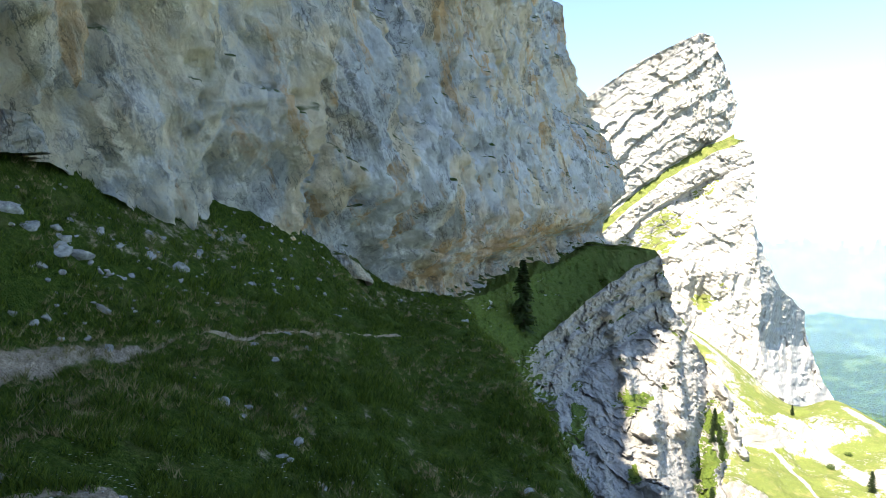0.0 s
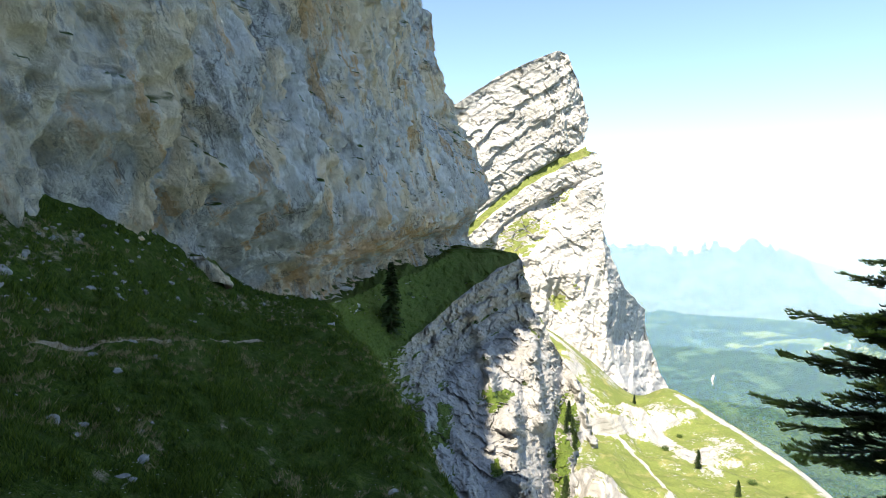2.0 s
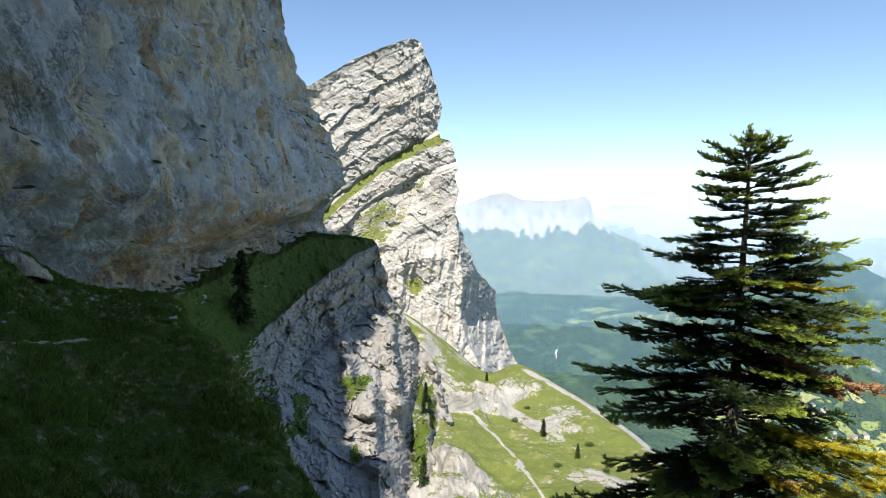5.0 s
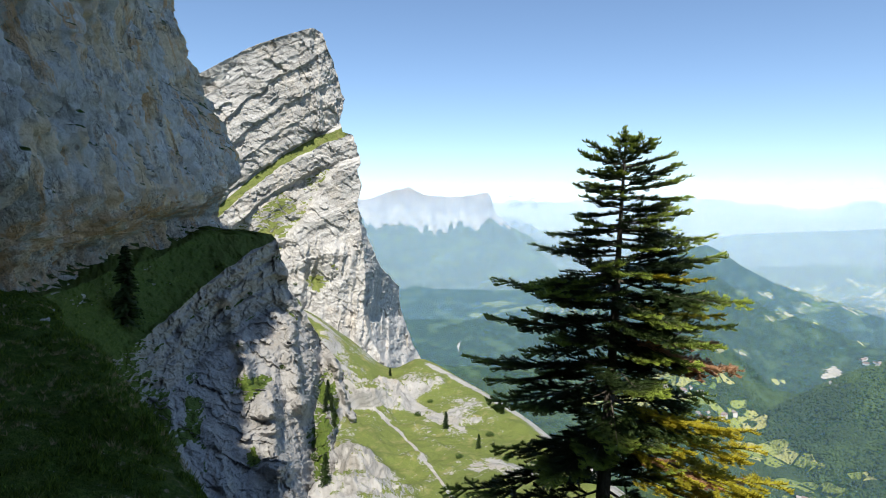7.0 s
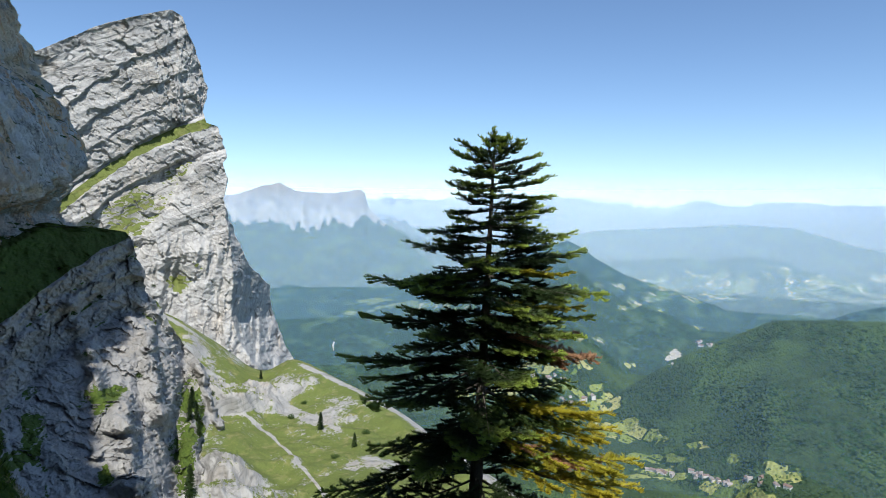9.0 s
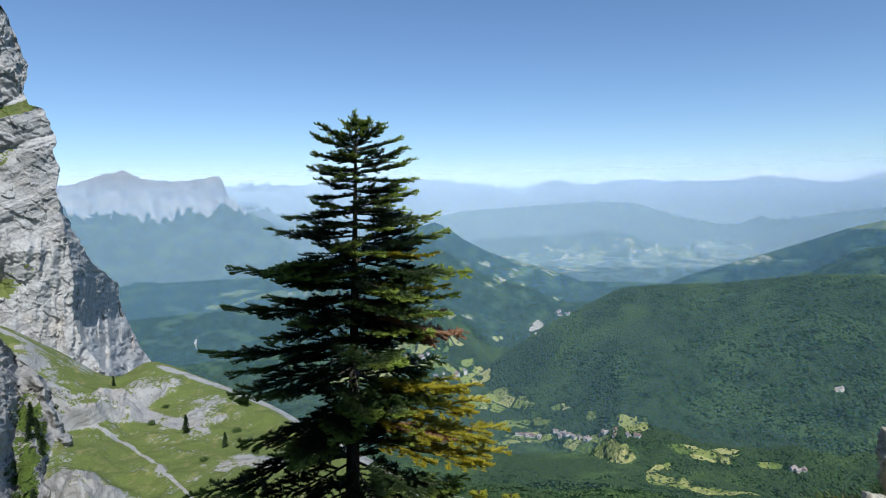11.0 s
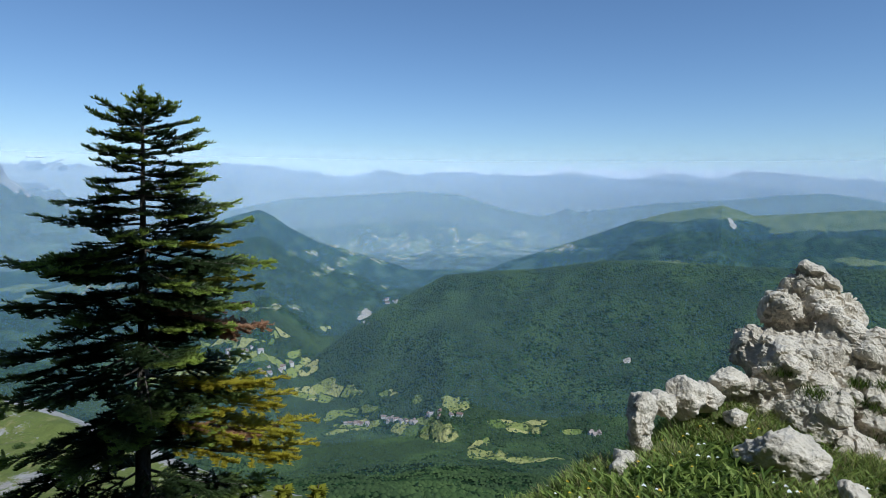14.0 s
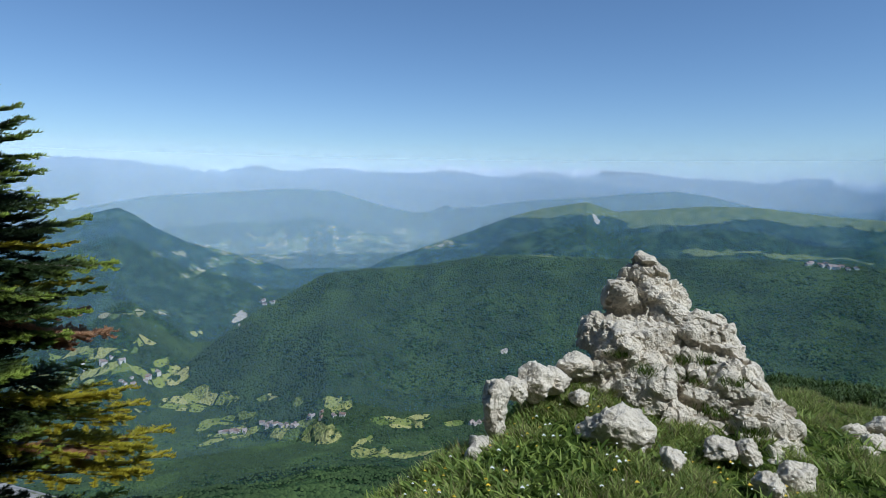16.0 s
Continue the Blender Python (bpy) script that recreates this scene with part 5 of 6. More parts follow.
def outcrop():
    """The spire: several blocks grown together, one mesh."""
    blocks = [
        # bearing, elevation, distance, half sizes across, along, up
        ((107.5, -8.4, 8.9), (0.27, 0.3, 0.3)), ((109.2, -9.4, 8.9), (0.27, 0.3, 0.26)), ((106.0, -10.0, 8.85), (0.24, 0.3, 0.28)), ((108.3, -11.6, 8.8), (0.52, 0.48, 0.38)), ((112.2, -12.4, 8.7), (0.34, 0.42, 0.36)),
        ((104.9, -13.6, 8.7), (0.36, 0.4, 0.34)), ((109.0, -15.0, 8.5), (0.8, 0.58, 0.46)), ((114.2, -14.8, 8.5), (0.4, 0.45, 0.46)), ((107.6, -17.4, 8.2), (0.7, 0.5, 0.38)), ((112.8, -17.8, 8.2), (0.66, 0.5, 0.46)), ((110.4, -19.4, 8.0), (0.7, 0.4, 0.3)),
        ((116.2, -17.8, 8.2), (0.42, 0.45, 0.46)), ((118.4, -19.8, 8.0), (0.28, 0.34, 0.42)), ((120.4, -21.4, 7.7), (0.17, 0.28, 0.28)), ((122.2, -23.0, 7.4), (0.14, 0.24, 0.22)),
    ]
    origin = spot(111, -18, 8.3, STATION_EAST)
    sink = np.array((0, 0, 0.1))
    vs, fs, n = [], [], 0
    for i, (where, radii) in enumerate(blocks):
        v, f = lump(tuple(1.1 * q for q in radii), 61 + i, 5, 1.0, 2.6)
        a = radians(-where[0] + 0)
        c, s = math.cos(a), math.sin(a)
        v = v @ np.array([[c, -s, 0], [s, c, 0], [0, 0, 1]]).T + spot(*where, STATION_EAST) - origin - sink
        vs.append(v)
        fs.append(f + n)
        n += len(v)
    # the blocks grown into one skin, then weathered again
    rough = new("rock_spire", mesh_from("spire_blocks", np.concatenate(vs), np.concatenate(fs), OUTCROP))
    skin = rough.modifiers.new("skin", "REMESH")
    skin.mode = "VOXEL"
    skin.voxel_size = 0.02
    bpy.context.view_layer.update()
    me = bpy.data.meshes.new_from_object(rough.evaluated_get(bpy.context.evaluated_depsgraph_get()))
    rough.modifiers.clear()
    p = np.empty(len(me.vertices) * 3, np.float32)
    me.vertices.foreach_get("co", p)
    p = p.reshape(-1, 3).astype(float)
    nn = np.empty(len(me.vertices) * 3, np.float32)
    me.vertices.foreach_get("normal", nn)
    nn = nn.reshape(-1, 3)
    disp = 0.07 * facets(p * (1.5, 1.5, 2.0) + 5, 71) + 0.035 * facets(p * (4.0, 4.0, 5.0), 72) + 0.014 * facets(p * 10, 75) + 0.02 * fbm(p * 3, 4, 73) + 0.01
    p = p + nn * disp[:, None]
    me.vertices.foreach_set("co", p.astype(np.float32).ravel())
    me.update()
    me.materials.clear()
    me.materials.append(OUTCROP)
    rough.data = me
    rough.location = origin
    # tufts in its cracks
    rng = np.random.default_rng(4)
    for where, size in (((111.6, -15.2, 7.9), 0.17), ((113.4, -15.0, 8.0), 0.12), ((112.4, -16.6, 7.7), 0.2), ((115.6, -16.4, 7.8), 0.17), ((114.6, -19.0, 7.4), 0.2), ((108.6, -16.6, 7.8), 0.2), ((106.0, -15.4, 8.2), 0.16), ((117.4, -20.0, 7.3), 0.18)):
        way = Vector(sight(where[0], where[1]))
        ok, hit, normal, _ = rough.ray_cast(Vector(LEVEL @ STATION_EAST - origin), way)
        if ok:
            n = 160
            root = np.array(hit) + rng.normal(0, 0.5, (n, 3)) * (size, size, 0.02)
            up = np.array((0, 0, 1.0))[None].repeat(n, 0)
            tuft = blades("grass_tuft", root, up, rng.uniform(0.05, 0.14, n), np.full(n, 0.009), 1.1, rng, BLADES, "small tuft of grass in a crack")
            tuft.parent = rough
            del tuft["category"]
    tagged(rough, "weathered pale limestone spire standing in grass on the spur", "rock")
    side = "rocks around the spire"
    for where, radii, seed in (
        ((94.4, -21.4, 7.2), (0.15, 0.2, 0.36), 3), ((96.2, -19.6, 7.3), (0.14, 0.18, 0.14), 4), ((98.0, -18.9, 7.5), (0.22, 0.24, 0.22), 5), ((99.8, -18.4, 7.6), (0.18, 0.2, 0.16), 6), ((101.6, -16.9, 7.9), (0.22, 0.24, 0.16), 7),
        ((105.8, -22.2, 6.7), (0.4, 0.26, 0.24), 8), ((115.3, -21.9, 6.9), (0.14, 0.15, 0.12), 9), ((117.4, -21.7, 6.9), (0.12, 0.13, 0.12), 10), ((111.3, -23.6, 6.4), (0.13, 0.15, 0.1), 11), ((119.6, -23.8, 6.5), (0.14, 0.15, 0.12), 12),
        ((122.6, -25.2, 6.2), (0.16, 0.15, 0.1), 13), ((93.6, -25.2, 6.9), (0.2, 0.24, 0.16), 14), ((102.4, -19.6, 7.4), (0.14, 0.16, 0.1), 15), ((121.4, -22.6, 6.8), (0.16, 0.16, 0.14), 16),
        ((124.4, -18.6, 9.5), (0.22, 0.2, 0.2), 17), ((126.2, -19.0, 9.2), (0.16, 0.16, 0.2), 18), ((127.5, -18.0, 9.8), (0.3, 0.26, 0.26), 19), ((125.4, -20.6, 8.6), (0.2, 0.18, 0.22), 20), ((128.0, -21.0, 8.4), (0.22, 0.2, 0.26), 21), ((126.6, -23.2, 7.6), (0.22, 0.2, 0.2), 22),
    ):
        at = spot(*where, STATION_EAST)
        rock("boulder", at, radii, seed, "pale grey limestone boulder half sunk in the grass", 5, radians(-where[0]), 0, side, 2.6)




# ---- grass, as joined blades ----
def blades(name, at, up, height, width, lean, rng, material, label, category="grass", bend=True):
    """One mesh of many blades rooted at the rows of at."""
    n = len(at)
    a = rng.uniform(0, 2 * math.pi, n)
    side = np.stack([np.cos(a), np.sin(a), 0 * a], 1) * (width * 0.5)[:, None]
    b = rng.uniform(0, 2 * math.pi, n)
    tip = np.stack([np.cos(b), np.sin(b), 0 * b], 1) * (height * lean * rng.uniform(0.3, 1, n))[:, None] + up * height[:, None]
    if bend:
        midp = at + tip * 0.55 + up * (height * 0.12)[:, None]
        v = np.stack([at - side, at + side, midp + side * 0.7, midp - side * 0.7, at + tip * (1, 1, 0.92)], 1)
        q = np.arange(n)[:, None] * 5
        f = np.concatenate([q + (0, 1, 2), q + (0, 2, 3), q + (3, 2, 4)])
    else:
        v = np.stack([at - side, at + side, at + tip], 1)
        f = np.arange(n)[:, None] * 3 + np.array((0, 1, 2))
    me = mesh_from(name, v.reshape(-1, 3), f, material, False)
    return tagged(new(name, me), label, category, kind="stuff")


outcrop()


def slope_grass():
    rng = np.random.default_rng(5)
    rows, cols = 700, 900
    p, g = turf_slope_grid(rows, cols)
    grid = p.reshape(rows, cols, 3)
    u = np.linspace(0, 5, rows)
    w = np.linspace(0, 7, cols)

    def sample(count, u0, u1, w0, w1):
        uu, ww = rng.uniform(u0, u1, count), rng.uniform(w0, w1, count)
        i, j = (uu / 5 * (rows - 1)).astype(int), (ww / 7 * (cols - 1)).astype(int)
        return grid[i, j] + rng.normal(0, 0.05, (count, 3)) * (1, 1, 0), uu, ww

    up = np.array((0, 0, 1.0))
    tufts, uu, ww = sample(40000, 0.15, 4.7, 0.7, 6.25)
    thin = fbm(tufts * 0.35, 3, 9) > -0.6
    trail = np.abs(uu - 2.0) > 0.05 + 0.13 * smooth(2.4, 1.5, ww)
    lush = fbm(tufts * 0.75, 3, 10)
    thin &= lush > -0.28
    tufts, lush = tufts[thin & trail], lush[thin & trail]
    at = np.repeat(tufts, 9, 0) + rng.normal(0, 0.09, (len(tufts) * 9, 3)) * (1, 1, 0)
    d = np.linalg.norm(at, axis=1)
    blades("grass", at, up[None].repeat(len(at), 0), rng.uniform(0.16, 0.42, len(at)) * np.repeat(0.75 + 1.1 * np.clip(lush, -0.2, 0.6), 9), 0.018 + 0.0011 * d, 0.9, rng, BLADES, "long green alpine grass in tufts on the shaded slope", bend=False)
    dry, uu, ww = sample(4600, 0.5, 4.7, 0.7, 6.4)
    at = np.repeat(dry, 10, 0) + rng.normal(0, 0.1, (len(dry) * 10, 3)) * (1, 1, 0)
    d = np.linalg.norm(at, axis=1)
    keep = (fbm(at * 0.2, 3, 19) > 0.05)
    at, d = at[keep], d[keep]
    blades("dry_grass", at, up[None].repeat(len(at), 0), rng.uniform(0.2, 0.42, len(at)), 0.014 + 0.0009 * d, 1.2, rng, BLADES_DRY, "tufts of dry straw-coloured grass on the slope", bend=False)
    fl, uu, ww = sample(1500, 2.2, 4.7, 0.7, 5.8)
    q = np.repeat(fl + (0, 0, 0.24), 4, 0)
    s = rng.uniform(0.025, 0.05, len(fl)).repeat(4)
    corner = np.tile([(-1, -1, 0.3), (1, -1, 0.3), (1, 1, -0.3), (-1, 1, -0.3)], (len(fl), 1)) * s[:, None]
    tagged(new("flowers", mesh_from("flowers", q + corner, np.arange(len(q)).reshape(-1, 4), PETAL, False)), "small white flowers scattered in the grass", "flowers", kind="stuff")
    # stones on the slope
    grey = Nodes("lichened_stone")
    q = grey.noise(grey.place(), 3.0, 8, 0.7)
    grey.bump(q, 0.8, 0.06)
    SLOPE_STONE = grey.done(grey.ramp(q, [(0.3, (0.12, 0.12, 0.11)), (0.55, (0.3, 0.295, 0.28)), (0.75, (0.46, 0.455, 0.43))]), 0.95, 0.1)
    shapes = []
    for k in range(6):
        v, f = lump((1.0, 0.8, 0.62), 200 + k, 3)
        shapes.append(mesh_from("stone", v, f, SLOPE_STONE))
    spots = []
    for b, e, size in ((-36, 1.0, 0.9), (-35, -0.6, 0.7), (-33.0, -2.2, 0.9), (-31.6, -2.8, 0.85), (-30.2, -1.2, 0.6), (-28.6, -2.4, 0.5), (-26.4, -3.2, 0.6), (-24.2, -4.4, 0.75), (-25.4, -2.0, 0.5), (-22.5, -3.4, 0.5), (-20.6, -2.2, 0.45), (-17.9, -6.4, 0.5), (-15.0, -7.8, 0.4), (-15.8, -6.0, 0.5), (-34.4, -3.6, 0.5), (-12.0, -6.2, 0.4)):
        ray = sight(b, e)
        rel = grid.reshape(-1, 3) - LEVEL @ STATION_WEST
        d = np.linalg.norm(rel, axis=1)
        hit = np.argmax((rel @ ray) / d)
        spots.append((grid.reshape(-1, 3)[hit], size))
    for b, cnt in ((0, 210),):
        q, uu, ww = sample(900, 0.1, 4.6, 0.8, 6.5)
        ok = (fbm(np.stack([uu * 1.3, ww * 0.9, 0 * uu], 1), 3, 12) > 0.05) | (uu < 1.2)
        ok &= (uu < 2.4) | (fbm(np.stack([uu * 2.4, ww * 1.7, 0 * uu], 1), 4, 14) > 0.2)
        spots += [(a, s) for a, s in zip(q[ok][:210], rng.uniform(0.1, 0.34, 210) * (1 + (rng.random(210) < 0.12)))]
    q, uu, ww = sample(90, 0.15, 1.7, 0.9, 3.2)
    spots += list(zip(q, 0.12 + 0.3 * rng.random(90) ** 2))
    for k, (a, size) in enumerate(spots):
        ob = new("stone", shapes[k % 6])
        ob.matrix_world = Matrix.LocRotScale(Vector(a) - Vector((0, 0, 0.42 * size)), Euler((rng.normal(0, 0.3), rng.normal(0, 0.3), rng.uniform(0, 6.3))), (size * rng.uniform(0.8, 1.3), size, size * rng.uniform(0.7, 1.0)))
        tagged(ob, "grey limestone block lying in the turf" if size > 0.4 else "small pale stone lying in the turf", "stone", "stones on the turf slope")


slope_grass()


def spur_grass():
    rng = np.random.default_rng(8)
    n = 42000
    b, r = np.radians(rng.uniform(78, 134, n)), np.sqrt(rng.uniform(3.2**2, 11.0**2, n))
    x, y = r * np.sin(b), r * np.cos(b)
    clump = fbm(np.stack([x, y, 0 * x], 1) * 2.2, 3, 44)
    keep = clump > -0.35
    x, y, clump = x[keep], y[keep], clump[keep]
    at = np.stack([x, y, spur_height(x, y) - 0.02], 1)
    at = np.repeat(at, 3, 0) + rng.normal(0, 0.03, (len(at) * 3, 3)) * (1, 1, 0)
    tall = np.repeat(0.05 + 0.075 * np.clip(clump + 0.5, 0, 1.2), 3) * rng.uniform(0.6, 1.4, len(at))
    up = np.array((0, 0, 1.0))[None].repeat(len(at), 0)
    blades("grass", at, up, tall, rng.uniform(0.008, 0.014, len(at)), 1.2, rng, BLADES_LIT, "thick green grass on the sunny spur")
    pick = rng.random(len(at)) < 0.32
    blades("dry_grass", at[pick] + rng.normal(0, 0.03, (pick.sum(), 3)) * (1, 1, 0), up[pick], tall[pick] * 1.2, np.full(pick.sum(), 0.006), 1.0, rng, BLADES_DRY, "dry stalks between the green grass on the spur")
    # broad leaves near the drop
    m = 9000
    b, r = np.radians(np.where(rng.random(m) < 0.5, rng.normal(94, 8, m), rng.uniform(84, 130, m))), rng.uniform(4.0, 9.5, m)
    x, y = r * np.sin(b), r * np.cos(b)
    at = np.stack([x, y, spur_height(x, y)], 1)
    blades("leafy_herbs", at, up[:m], rng.uniform(0.05, 0.13, m), rng.uniform(0.02, 0.045, m), 1.8, rng, HERB, "broad-leaved green herbs among the grass", "herbs")
    for name, count, mat, label in (("flowers", 70, PETAL, "small white flower heads above the grass"), ("flowers", 90, PETAL_YELLOW, "small yellow flower heads above the grass")):
        b, r = np.radians(rng.uniform(90, 126, count)), rng.uniform(4.5, 8, count)
        x, y = r * np.sin(b), r * np.cos(b)
        c = np.stack([x, y, spur_height(x, y) + rng.uniform(0.08, 0.17, count)], 1)
        ang = np.arange(6) * math.pi / 3
        ring = np.stack([np.cos(ang), np.sin(ang), 0.4 * np.cos(ang * 2)], 1)
        s = rng.uniform(0.012, 0.022, count)
        v = (c[:, None] + ring[None] * s[:, None, None]).reshape(-1, 3)
        tagged(new(name, mesh_from(name, v, np.arange(len(v)).reshape(-1, 6), mat, False)), label, "flowers", kind="stuff")


spur_grass()


def shrub(at, size, seed):
    """A low juniper: stems and many short leafy sprigs."""
    rng = np.random.default_rng(seed)
    base = thing("juniper_shrub", at, "low spreading green juniper bush on the stony spur", "shrub", "junipers on the spur")
    vs, fs, n, roots = [], [], 0, []
    for k in range(26):
        a, l = rng.uniform(0, 6.28), rng.uniform(0.5, 1.0) * size
        q = np.linspace(0, 1, 6)
        pts = np.stack([np.cos(a) * l * q, np.sin(a) * l * q, 0.4 * size * np.sin(q * 1.7) * rng.uniform(0.5, 1.1)], 1)
        v, f = tube(pts, 0.014 * (1 - q) + 0.003, 4)
        vs.append(v)
        fs.append(f + n)
        n += len(v)
        roots.append(pts[2:])
    part("stems", mesh_from("juniper_stems", np.concatenate(vs), np.concatenate(fs), BARK), base)
    roots = np.concatenate(roots)
    at2 = roots[rng.integers(0, len(roots), 5200)] + rng.normal(0, 0.09 * size, (5200, 3)) * (1, 1, 0.5)
    h = rng.uniform(0.04, 0.1, len(at2))
    a = rng.uniform(0, 6.28, len(at2))
    way = np.stack([np.cos(a) * 0.7, np.sin(a) * 0.7, rng.uniform(0.2, 1, len(at2))], 1) * h[:, None]
    side = np.stack([-np.sin(a), np.cos(a), 0 * a], 1) * 0.012
    v = np.stack([at2 - side, at2 + side, at2 + way], 1).reshape(-1, 3)
    part("foliage", mesh_from("juniper_foliage", v, np.arange(len(v)).reshape(-1, 3), SHRUB, False), base)


for where, size, seed in (((120.8, -17.2, 11.5), 0.75, 1), ((122.6, -16.8, 11.8), 0.85, 2), ((124.8, -16.8, 12.0), 0.8, 3), ((126.6, -17.2, 11.6), 0.7, 4), ((118.8, -18.2, 11.0), 0.6, 5)):
    q = spot(*where, STATION_EAST)
    shrub((q[0], q[1], float(spur_height([q[0]], [q[1]])[0])), 0.7 * size, seed)


# ---- small firs and bushes on the ridge ----
def small_fir_meshes(seed):
    rng = np.random.default_rng(seed)
    s = np.linspace(0, 1, 10)
    tv, tf = tube(np.stack([0 * s, 0 * s, s], 1), 0.022 * (1 - s) + 0.003, 6)
    tris = []
    for z in np.linspace(0.08, 0.98, 26):
        reach = 0.2 * (1 - z) ** 0.8 + 0.015
        for k in range(9):
            a, l = rng.uniform(0, 6.28), reach * rng.uniform(0.6, 1.15)
            way = np.array((math.cos(a), math.sin(a), 0))
            side = np.array((-math.sin(a), math.cos(a), 0))
            for q in np.linspace(0.15, 1, 5):
                c = way * l * q + (0, 0, z - 0.06 * q * l * 5 + 0.1 * l * q * q)
                w = 0.035 * (1.2 - q) + 0.008
                tris += [c - side * w, c + side * w, c + way * 0.05 + (0, 0, rng.uniform(-0.02, 0.015))]
                tris += [c - side * w * 0.7 + (0, 0, 0.012), c + side * w + (0, 0, -0.02), c + way * 0.03 + (0, 0, -0.03)]
    return mesh_from("small_trunk", tv, tf, BARK), mesh_from("small_crown", np.array(tris), np.arange(len(tris)).reshape(-1, 3), NEEDLES, False)


def small_fir(at, height, kind, label):
    base = thing("small_fir", at, label, "tree", "firs on the ridge")
    for name, me in zip(("trunk", "crown"), kind):
        part(name, me, base).scale = (height,) * 3


SMALL = [small_fir_meshes(k) for k in (1, 2)]


def bush_mesh(seed):
    rng = np.random.default_rng(seed)
    n = 900
    d = rng.normal(0, 1, (n, 3))
    d /= np.linalg.norm(d, axis=1, keepdims=True)
    c = d * rng.uniform(0.55, 1.0, n)[:, None] * (1, 1, 0.7) * (1 + 0.3 * fbm(d * 2, 3, seed))[:, None] + (0, 0, 0.5)
    e1 = rng.normal(0, 0.09, (n, 3))
    e2 = rng.normal(0, 0.09, (n, 3))
    v = np.stack([c, c + e1, c + e2], 1).reshape(-1, 3)
    return mesh_from("bush", v, np.arange(len(v)).reshape(-1, 3), SHRUB, False)


BUSHES = [bush_mesh(k) for k in (1, 2, 3)]


def drop_on(names, bearing, elevation, station=STATION_MID):
    """Where a sight line from the station meets the first of the named structures."""
    origin = Vector(LEVEL @ station)
    way = Vector(sight(bearing, elevation))
    best = None
    for name in names:
        ok, place, normal, _ = bpy.data.objects[name].ray_cast(origin, way)
        if ok and (best is None or (place - origin).length < (best - origin).length):
            best = place
    return best


bpy.context.view_layer.update()
at = drop_on(("rocky_ridge", "turf_slope", "cliff"), 7.6, -11.6, STATION_WEST)
if at:
    small_fir(at - Vector((0, 0, 0.4)), (at - Vector(STATION_WEST)).length * 0.122, SMALL[0], "solitary dark fir on the ledge under the cliff")
for b, e, h in ((24.6, -19.2, 0.034), (25.0, -20.3, 0.03), (24.4, -20.2, 0.028), (25.2, -21.6, 0.025), (36.2, -21.9, 0.03), (39.5, -23.5, 0.025), (24.4, -26.4, 0.05), (30.6, -17.2, 0.016)):
    at = drop_on(("rocky_ridge", "mountain_flank", "peak"), b, e)
    if at:
        small_fir(at - Vector((0, 0, 0.3)), at.length * h, SMALL[1], "small bushy fir rooted between the rocks")
pale_crown = SMALL[1][1].copy()
pale_crown.materials.clear()
pale_crown.materials.append(NEEDLES_YELLOW)
for b, d, z, h in ((63.6, 8.6, -4.55, 1.6), (66.8, 8.9, -4.75, 1.5), (69.4, 8.4, -4.75, 1.2)):
    x, y = d * math.sin(radians(b)), d * math.cos(radians(b))
    foot = Vector((x, y, float(spur_height([x], [y])[0]) - 0.1))
    sapling = thing("fir_sapling", foot, "young yellowish fir sapling beside the tall fir", "tree", "saplings by the fir")
    tall = max(1.0, z + 0.15 - foot.z)
    for name, me in (("trunk", SMALL[1][0]), ("crown", pale_crown)):
        part(name, me, sapling).scale = (tall * 0.8, tall * 0.8, tall)
rng = np.random.default_rng(77)
for b, e, size in ((15.4, -10.6, 0.9), (17.5, -9.4, 0.8), (18.4, -17.6, 1.0), (16.5, -14.0, 0.8), (20.4, -16.2, 0.9), (22.6, -22.4, 1.2), (23.4, -24.2, 1.4), (26.4, -18.2, 1.0), (11.2, -7.2, 0.6), (9.4, -8.0, 0.7), (34.6, -19.6, 1.0), (33.4, -20.8, 1.2), (37.6, -24.4, 1.0), (40.6, -22.4, 1.2), (42.2, -24.4, 1.0), (20.4, 3.3, 0.9), (23.2, 4.5, 0.9), (18.2, 1.3, 1.0), (21.6, -8.6, 1.1), (-25.6, 2.6, 1.0), (-24.6, 2.2, 0.8), (-33.0, 6.0, 0.9)):
    at = drop_on(("rocky_ridge", "mountain_flank", "peak", "turf_slope"), b, e, STATION_WEST if b < 12 else STATION_MID)
    if at:
        ob = new("bush", BUSHES[int(rng.integers(3))])
        ob.matrix_world = Matrix.LocRotScale(at, Euler((0, 0, rng.uniform(0, 6.3))), (size, size, size * 0.8))
        tagged(ob, "low green bush growing from the turf and rock", "shrub", "bushes on the rocks")


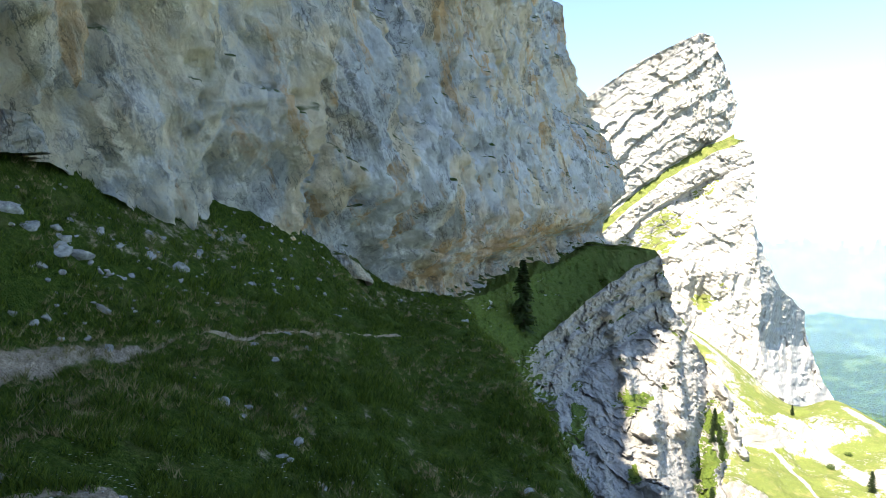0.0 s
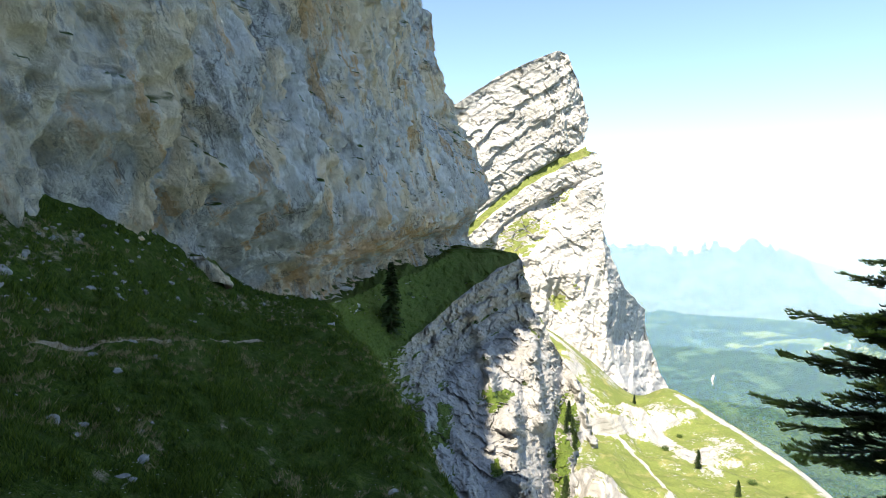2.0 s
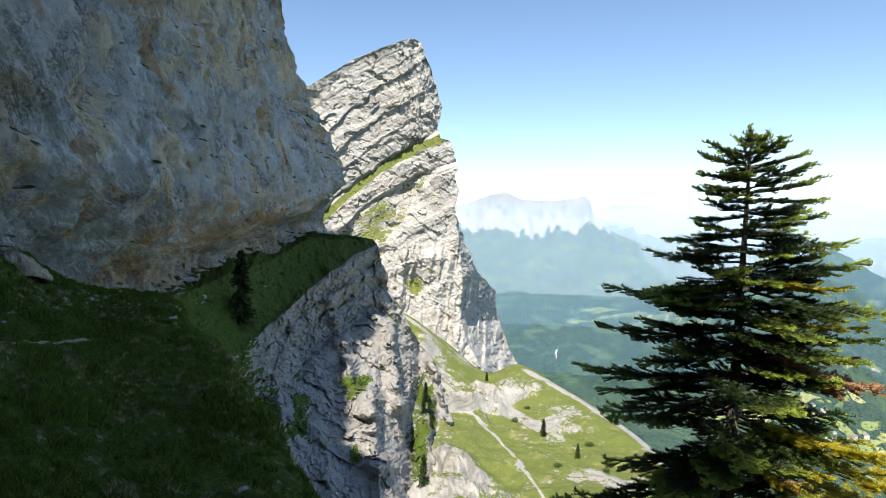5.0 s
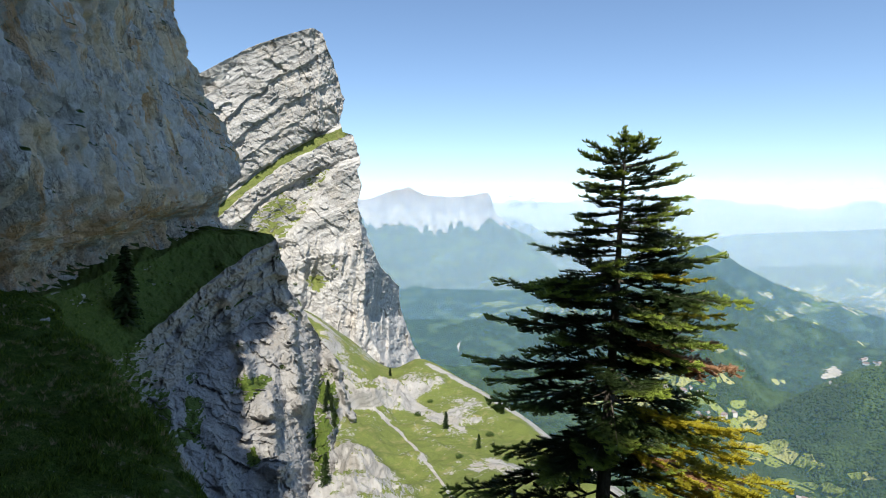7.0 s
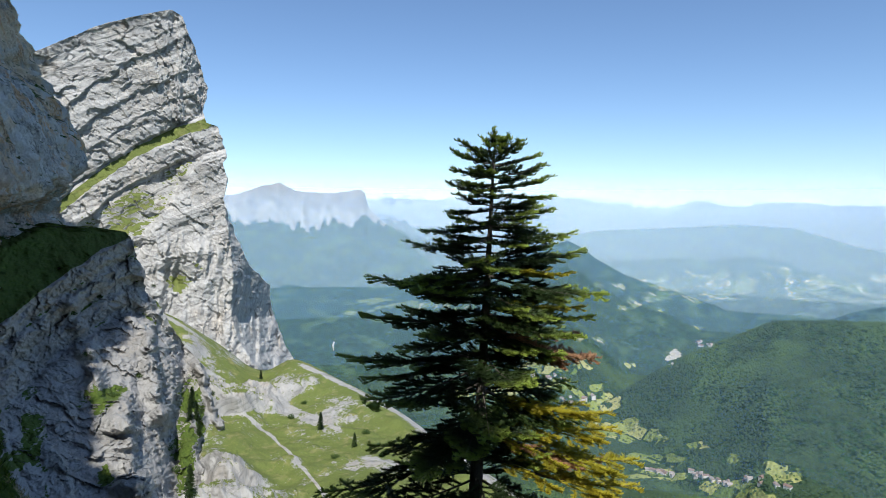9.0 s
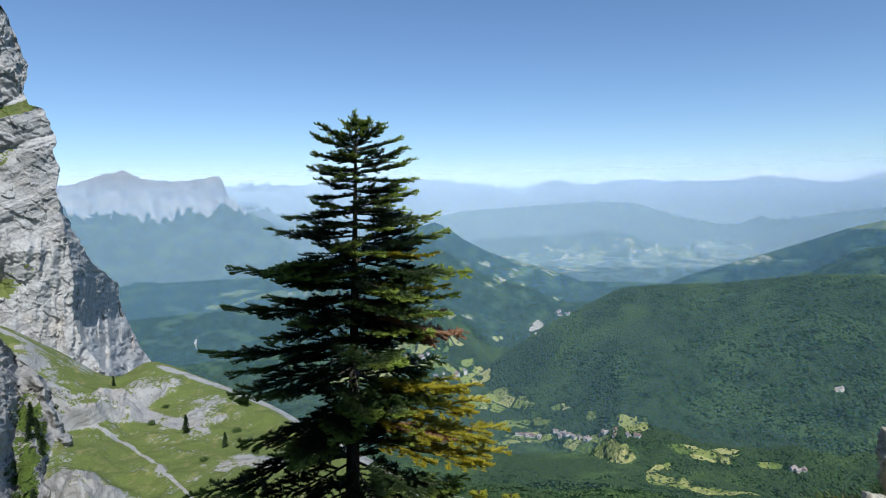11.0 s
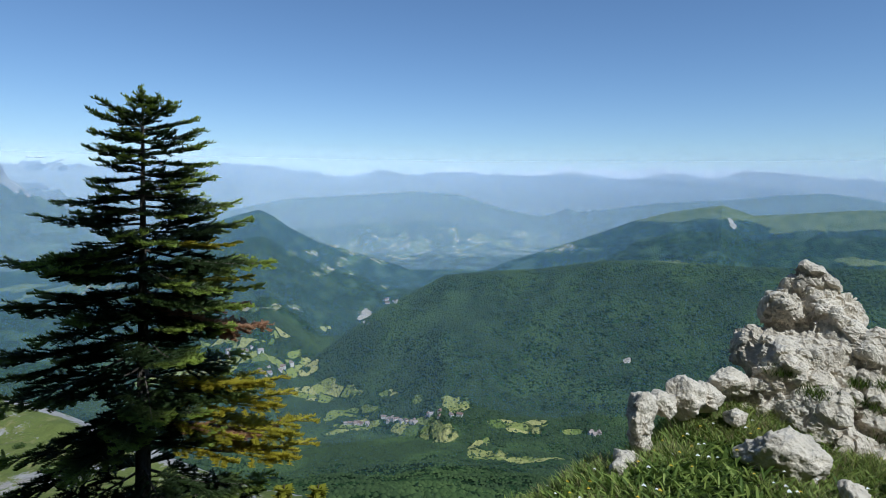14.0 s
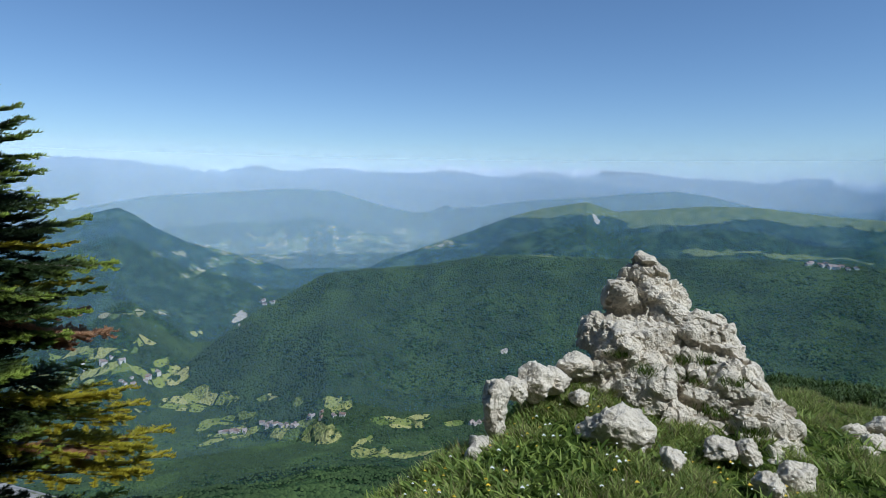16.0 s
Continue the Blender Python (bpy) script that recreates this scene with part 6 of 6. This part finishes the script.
# ---- forest and village ----
def forest():
    rng = np.random.default_rng(21)
    spots = []
    for count, b0, b1, r0, r1 in ((105000, 60, 132, 1250, 2330), (26000, 52, 100, 230, 1500), (16000, 31, 56, 420, 2300), (9000, 50, 76, 1600, 3200), (6000, 88, 130, 2500, 3300)):
        b = rng.uniform(b0, b1, count)
        r = np.sqrt(rng.uniform(r0**2, r1**2, count))
        z, farm, meadow, rock_, snow, field, scree, quarry = land_height(b, r)
        ok = (farm < 0.4) & (meadow < 0.4) & (rock_ < 0.35) & (quarry < 0.55) & ((field < 0.3) | (rng.random(count) < 0.09))
        b, r, z = b[ok], r[ok], z[ok]
        spots.append(np.stack([r * np.sin(np.radians(b)), r * np.cos(np.radians(b)), z], 1))
    at = np.concatenate(spots)
    n = len(at)
    d = np.linalg.norm(at, axis=1)
    size = rng.uniform(1.6, 3.9, n) * np.clip(d / 1400, 0.75, 1.35)
    tall = size * rng.uniform(0.8, 1.4, n)
    a = np.arange(5) * 2 * math.pi / 5
    ring = np.stack([np.cos(a), np.sin(a), 0 * a], 1)
    low = at[:, None] + ring[None] * size[:, None, None] * rng.uniform(0.75, 1.2, (n, 5, 1)) + np.stack([0 * tall, 0 * tall, tall * 0.12], 1)[:, None]
    top = at[:, None] + np.stack([rng.normal(0, 0.5, n), rng.normal(0, 0.5, n), tall], 1)[:, None]
    v = np.concatenate([top, low], 1).reshape(-1, 3)
    q = np.arange(n)[:, None, None] * 6
    k = np.array([(0, 1 + i, 1 + (i + 1) % 5) for i in range(5)])[None]
    me = mesh_from("forest", v, (q + k).reshape(-1, 3), FOREST, True)
    tagged(new("forest", me), "dense dark green mixed forest covering the hills", "forest", kind="stuff")




def make_forest():
    n = Nodes("forest_crowns")
    stand = n.noise(n.place(), 0.006, 6, 0.65)
    dark = n.ramp(n.island(), [(0.0, (0.03, 0.05, 0.024)), (1.0, (0.05, 0.08, 0.034))])
    light = n.ramp(n.island(), [(0.0, (0.045, 0.078, 0.028)), (1.0, (0.08, 0.122, 0.042))])
    return n.done(n.mix(n.step(stand, 0.44, 0.62), dark, light), 0.9, 0.05)


FOREST = make_forest()
forest()

WALL_PALE = Nodes("pale_render")
WALL_PALE = WALL_PALE.done(WALL_PALE.ramp(WALL_PALE.rand(), [(0, (0.55, 0.5, 0.44)), (1, (0.75, 0.72, 0.68))]))
ROOF_TILE = Nodes("roof_tiles")
ROOF_TILE = ROOF_TILE.done(ROOF_TILE.ramp(ROOF_TILE.rand(), [(0, (0.2, 0.13, 0.1)), (1, (0.34, 0.29, 0.26))]))


def house_meshes():
    w, d, h, e = 0.5, 0.36, 0.42, 0.06
    v = [(-w, -d, -0.6), (w, -d, -0.6), (w, d, -0.6), (-w, d, -0.6), (-w, -d, h), (w, -d, h), (w, d, h), (-w, d, h)]
    f = [(0, 1, 5, 4), (1, 2, 6, 5), (2, 3, 7, 6), (3, 0, 4, 7)]
    r = [(-w - e, -d - e, h - 0.03), (w + e, -d - e, h - 0.03), (w + e, d + e, h - 0.03), (-w - e, d + e, h - 0.03), (-w - e, 0, h + 0.32), (w + e, 0, h + 0.32)]
    rf = [(0, 1, 5, 4), (2, 3, 4, 5), (0, 4, 3, 3), (1, 2, 5, 5), (3, 2, 1, 0)]
    bm = bmesh.new()
    vs = [bm.verts.new(c) for c in r]
    for q in rf:
        bm.faces.new([vs[i] for i in dict.fromkeys(q)])
    roof = bpy.data.meshes.new("house_roof")
    bm.to_mesh(roof)
    bm.free()
    roof.materials.append(ROOF_TILE)
    return mesh_from("house_wall", v, f, WALL_PALE, False), roof


def village():
    rng = np.random.default_rng(33)
    wall, roof = house_meshes()

    def ground_at(b, e):
        b, e = levelled([(b, e)])[0]
        r = np.linspace(900, 3300, 500)
        z = land_height(np.full(500, b), r)[0]
        el = np.degrees(np.arctan2(z, r))
        i = int(np.argmax(el > e))
        return Vector((r[i] * math.sin(radians(b)), r[i] * math.cos(radians(b)), z[i])), r[i]

    for b0, e0, sb, se, count in ((73.0, -23.3, 1.5, 0.25, 16), (69.3, -23.6, 1.2, 0.15, 12), (76.5, -22.6, 1.5, 0.25, 8), (60.5, -18.6, 1.6, 0.5, 10), (57.5, -16.8, 1.5, 0.35, 7), (92.5, -23.0, 0.6, 0.15, 4), (72.0, -12.2, 0.8, 0.2, 5), (121.4, -5.6, 1.3, 0.15, 14)):
        for k in range(count):
            at, r = ground_at(b0 + rng.normal(0, sb * 0.6), e0 + rng.normal(0, se * 0.6))
            size = rng.uniform(9, 15) * (1 if r < 2000 else 1.3)
            base = thing("house", at, "small pale village house with a tiled roof", "house", "houses of the village")
            base.rotation_euler = (0, 0, rng.uniform(0, 3.14))
            base.scale = (size, size, size * 0.8)
            part("wall", wall, base)
            part("roof", roof, base)


village()


# ---- small clouds over the far ranges ----
CLOUD = Nodes("cloud_white")
CLOUD = CLOUD.done((0.85, 0.86, 0.88), 1.0, 0.0)
for b, e, wide, seed in ((42.6, 0.05, 34, 1), (44.2, -0.1, 22, 2), (60.8, 0.15, 26, 3), (62.6, 0.1, 18, 4), (120.2, 0.55, 30, 5)):
    rng = np.random.default_rng(seed)
    vs, fs, n = [], [], 0
    for k in range(7):
        v, f = lump((0.5, 0.5, 0.35), 300 + seed * 10 + k, 3, 0.0)
        v = v * rng.uniform(0.5, 1.0) + (rng.normal(0, 0.55), rng.normal(0, 0.3), abs(rng.normal(0, 0.12)))
        vs.append(v)
        fs.append(f + n)
        n += len(v)
    ob = new("cloud", mesh_from("cloud", np.concatenate(vs) * wide * (1.3, 1.3, 0.55), np.concatenate(fs), CLOUD))
    ob.location = spot(b, e, 4730)
    ob.rotation_euler = (0, 0, radians(-b))
    tagged(ob, "small white cumulus cloud low over the far ranges", "cloud", "clouds", "stuff")
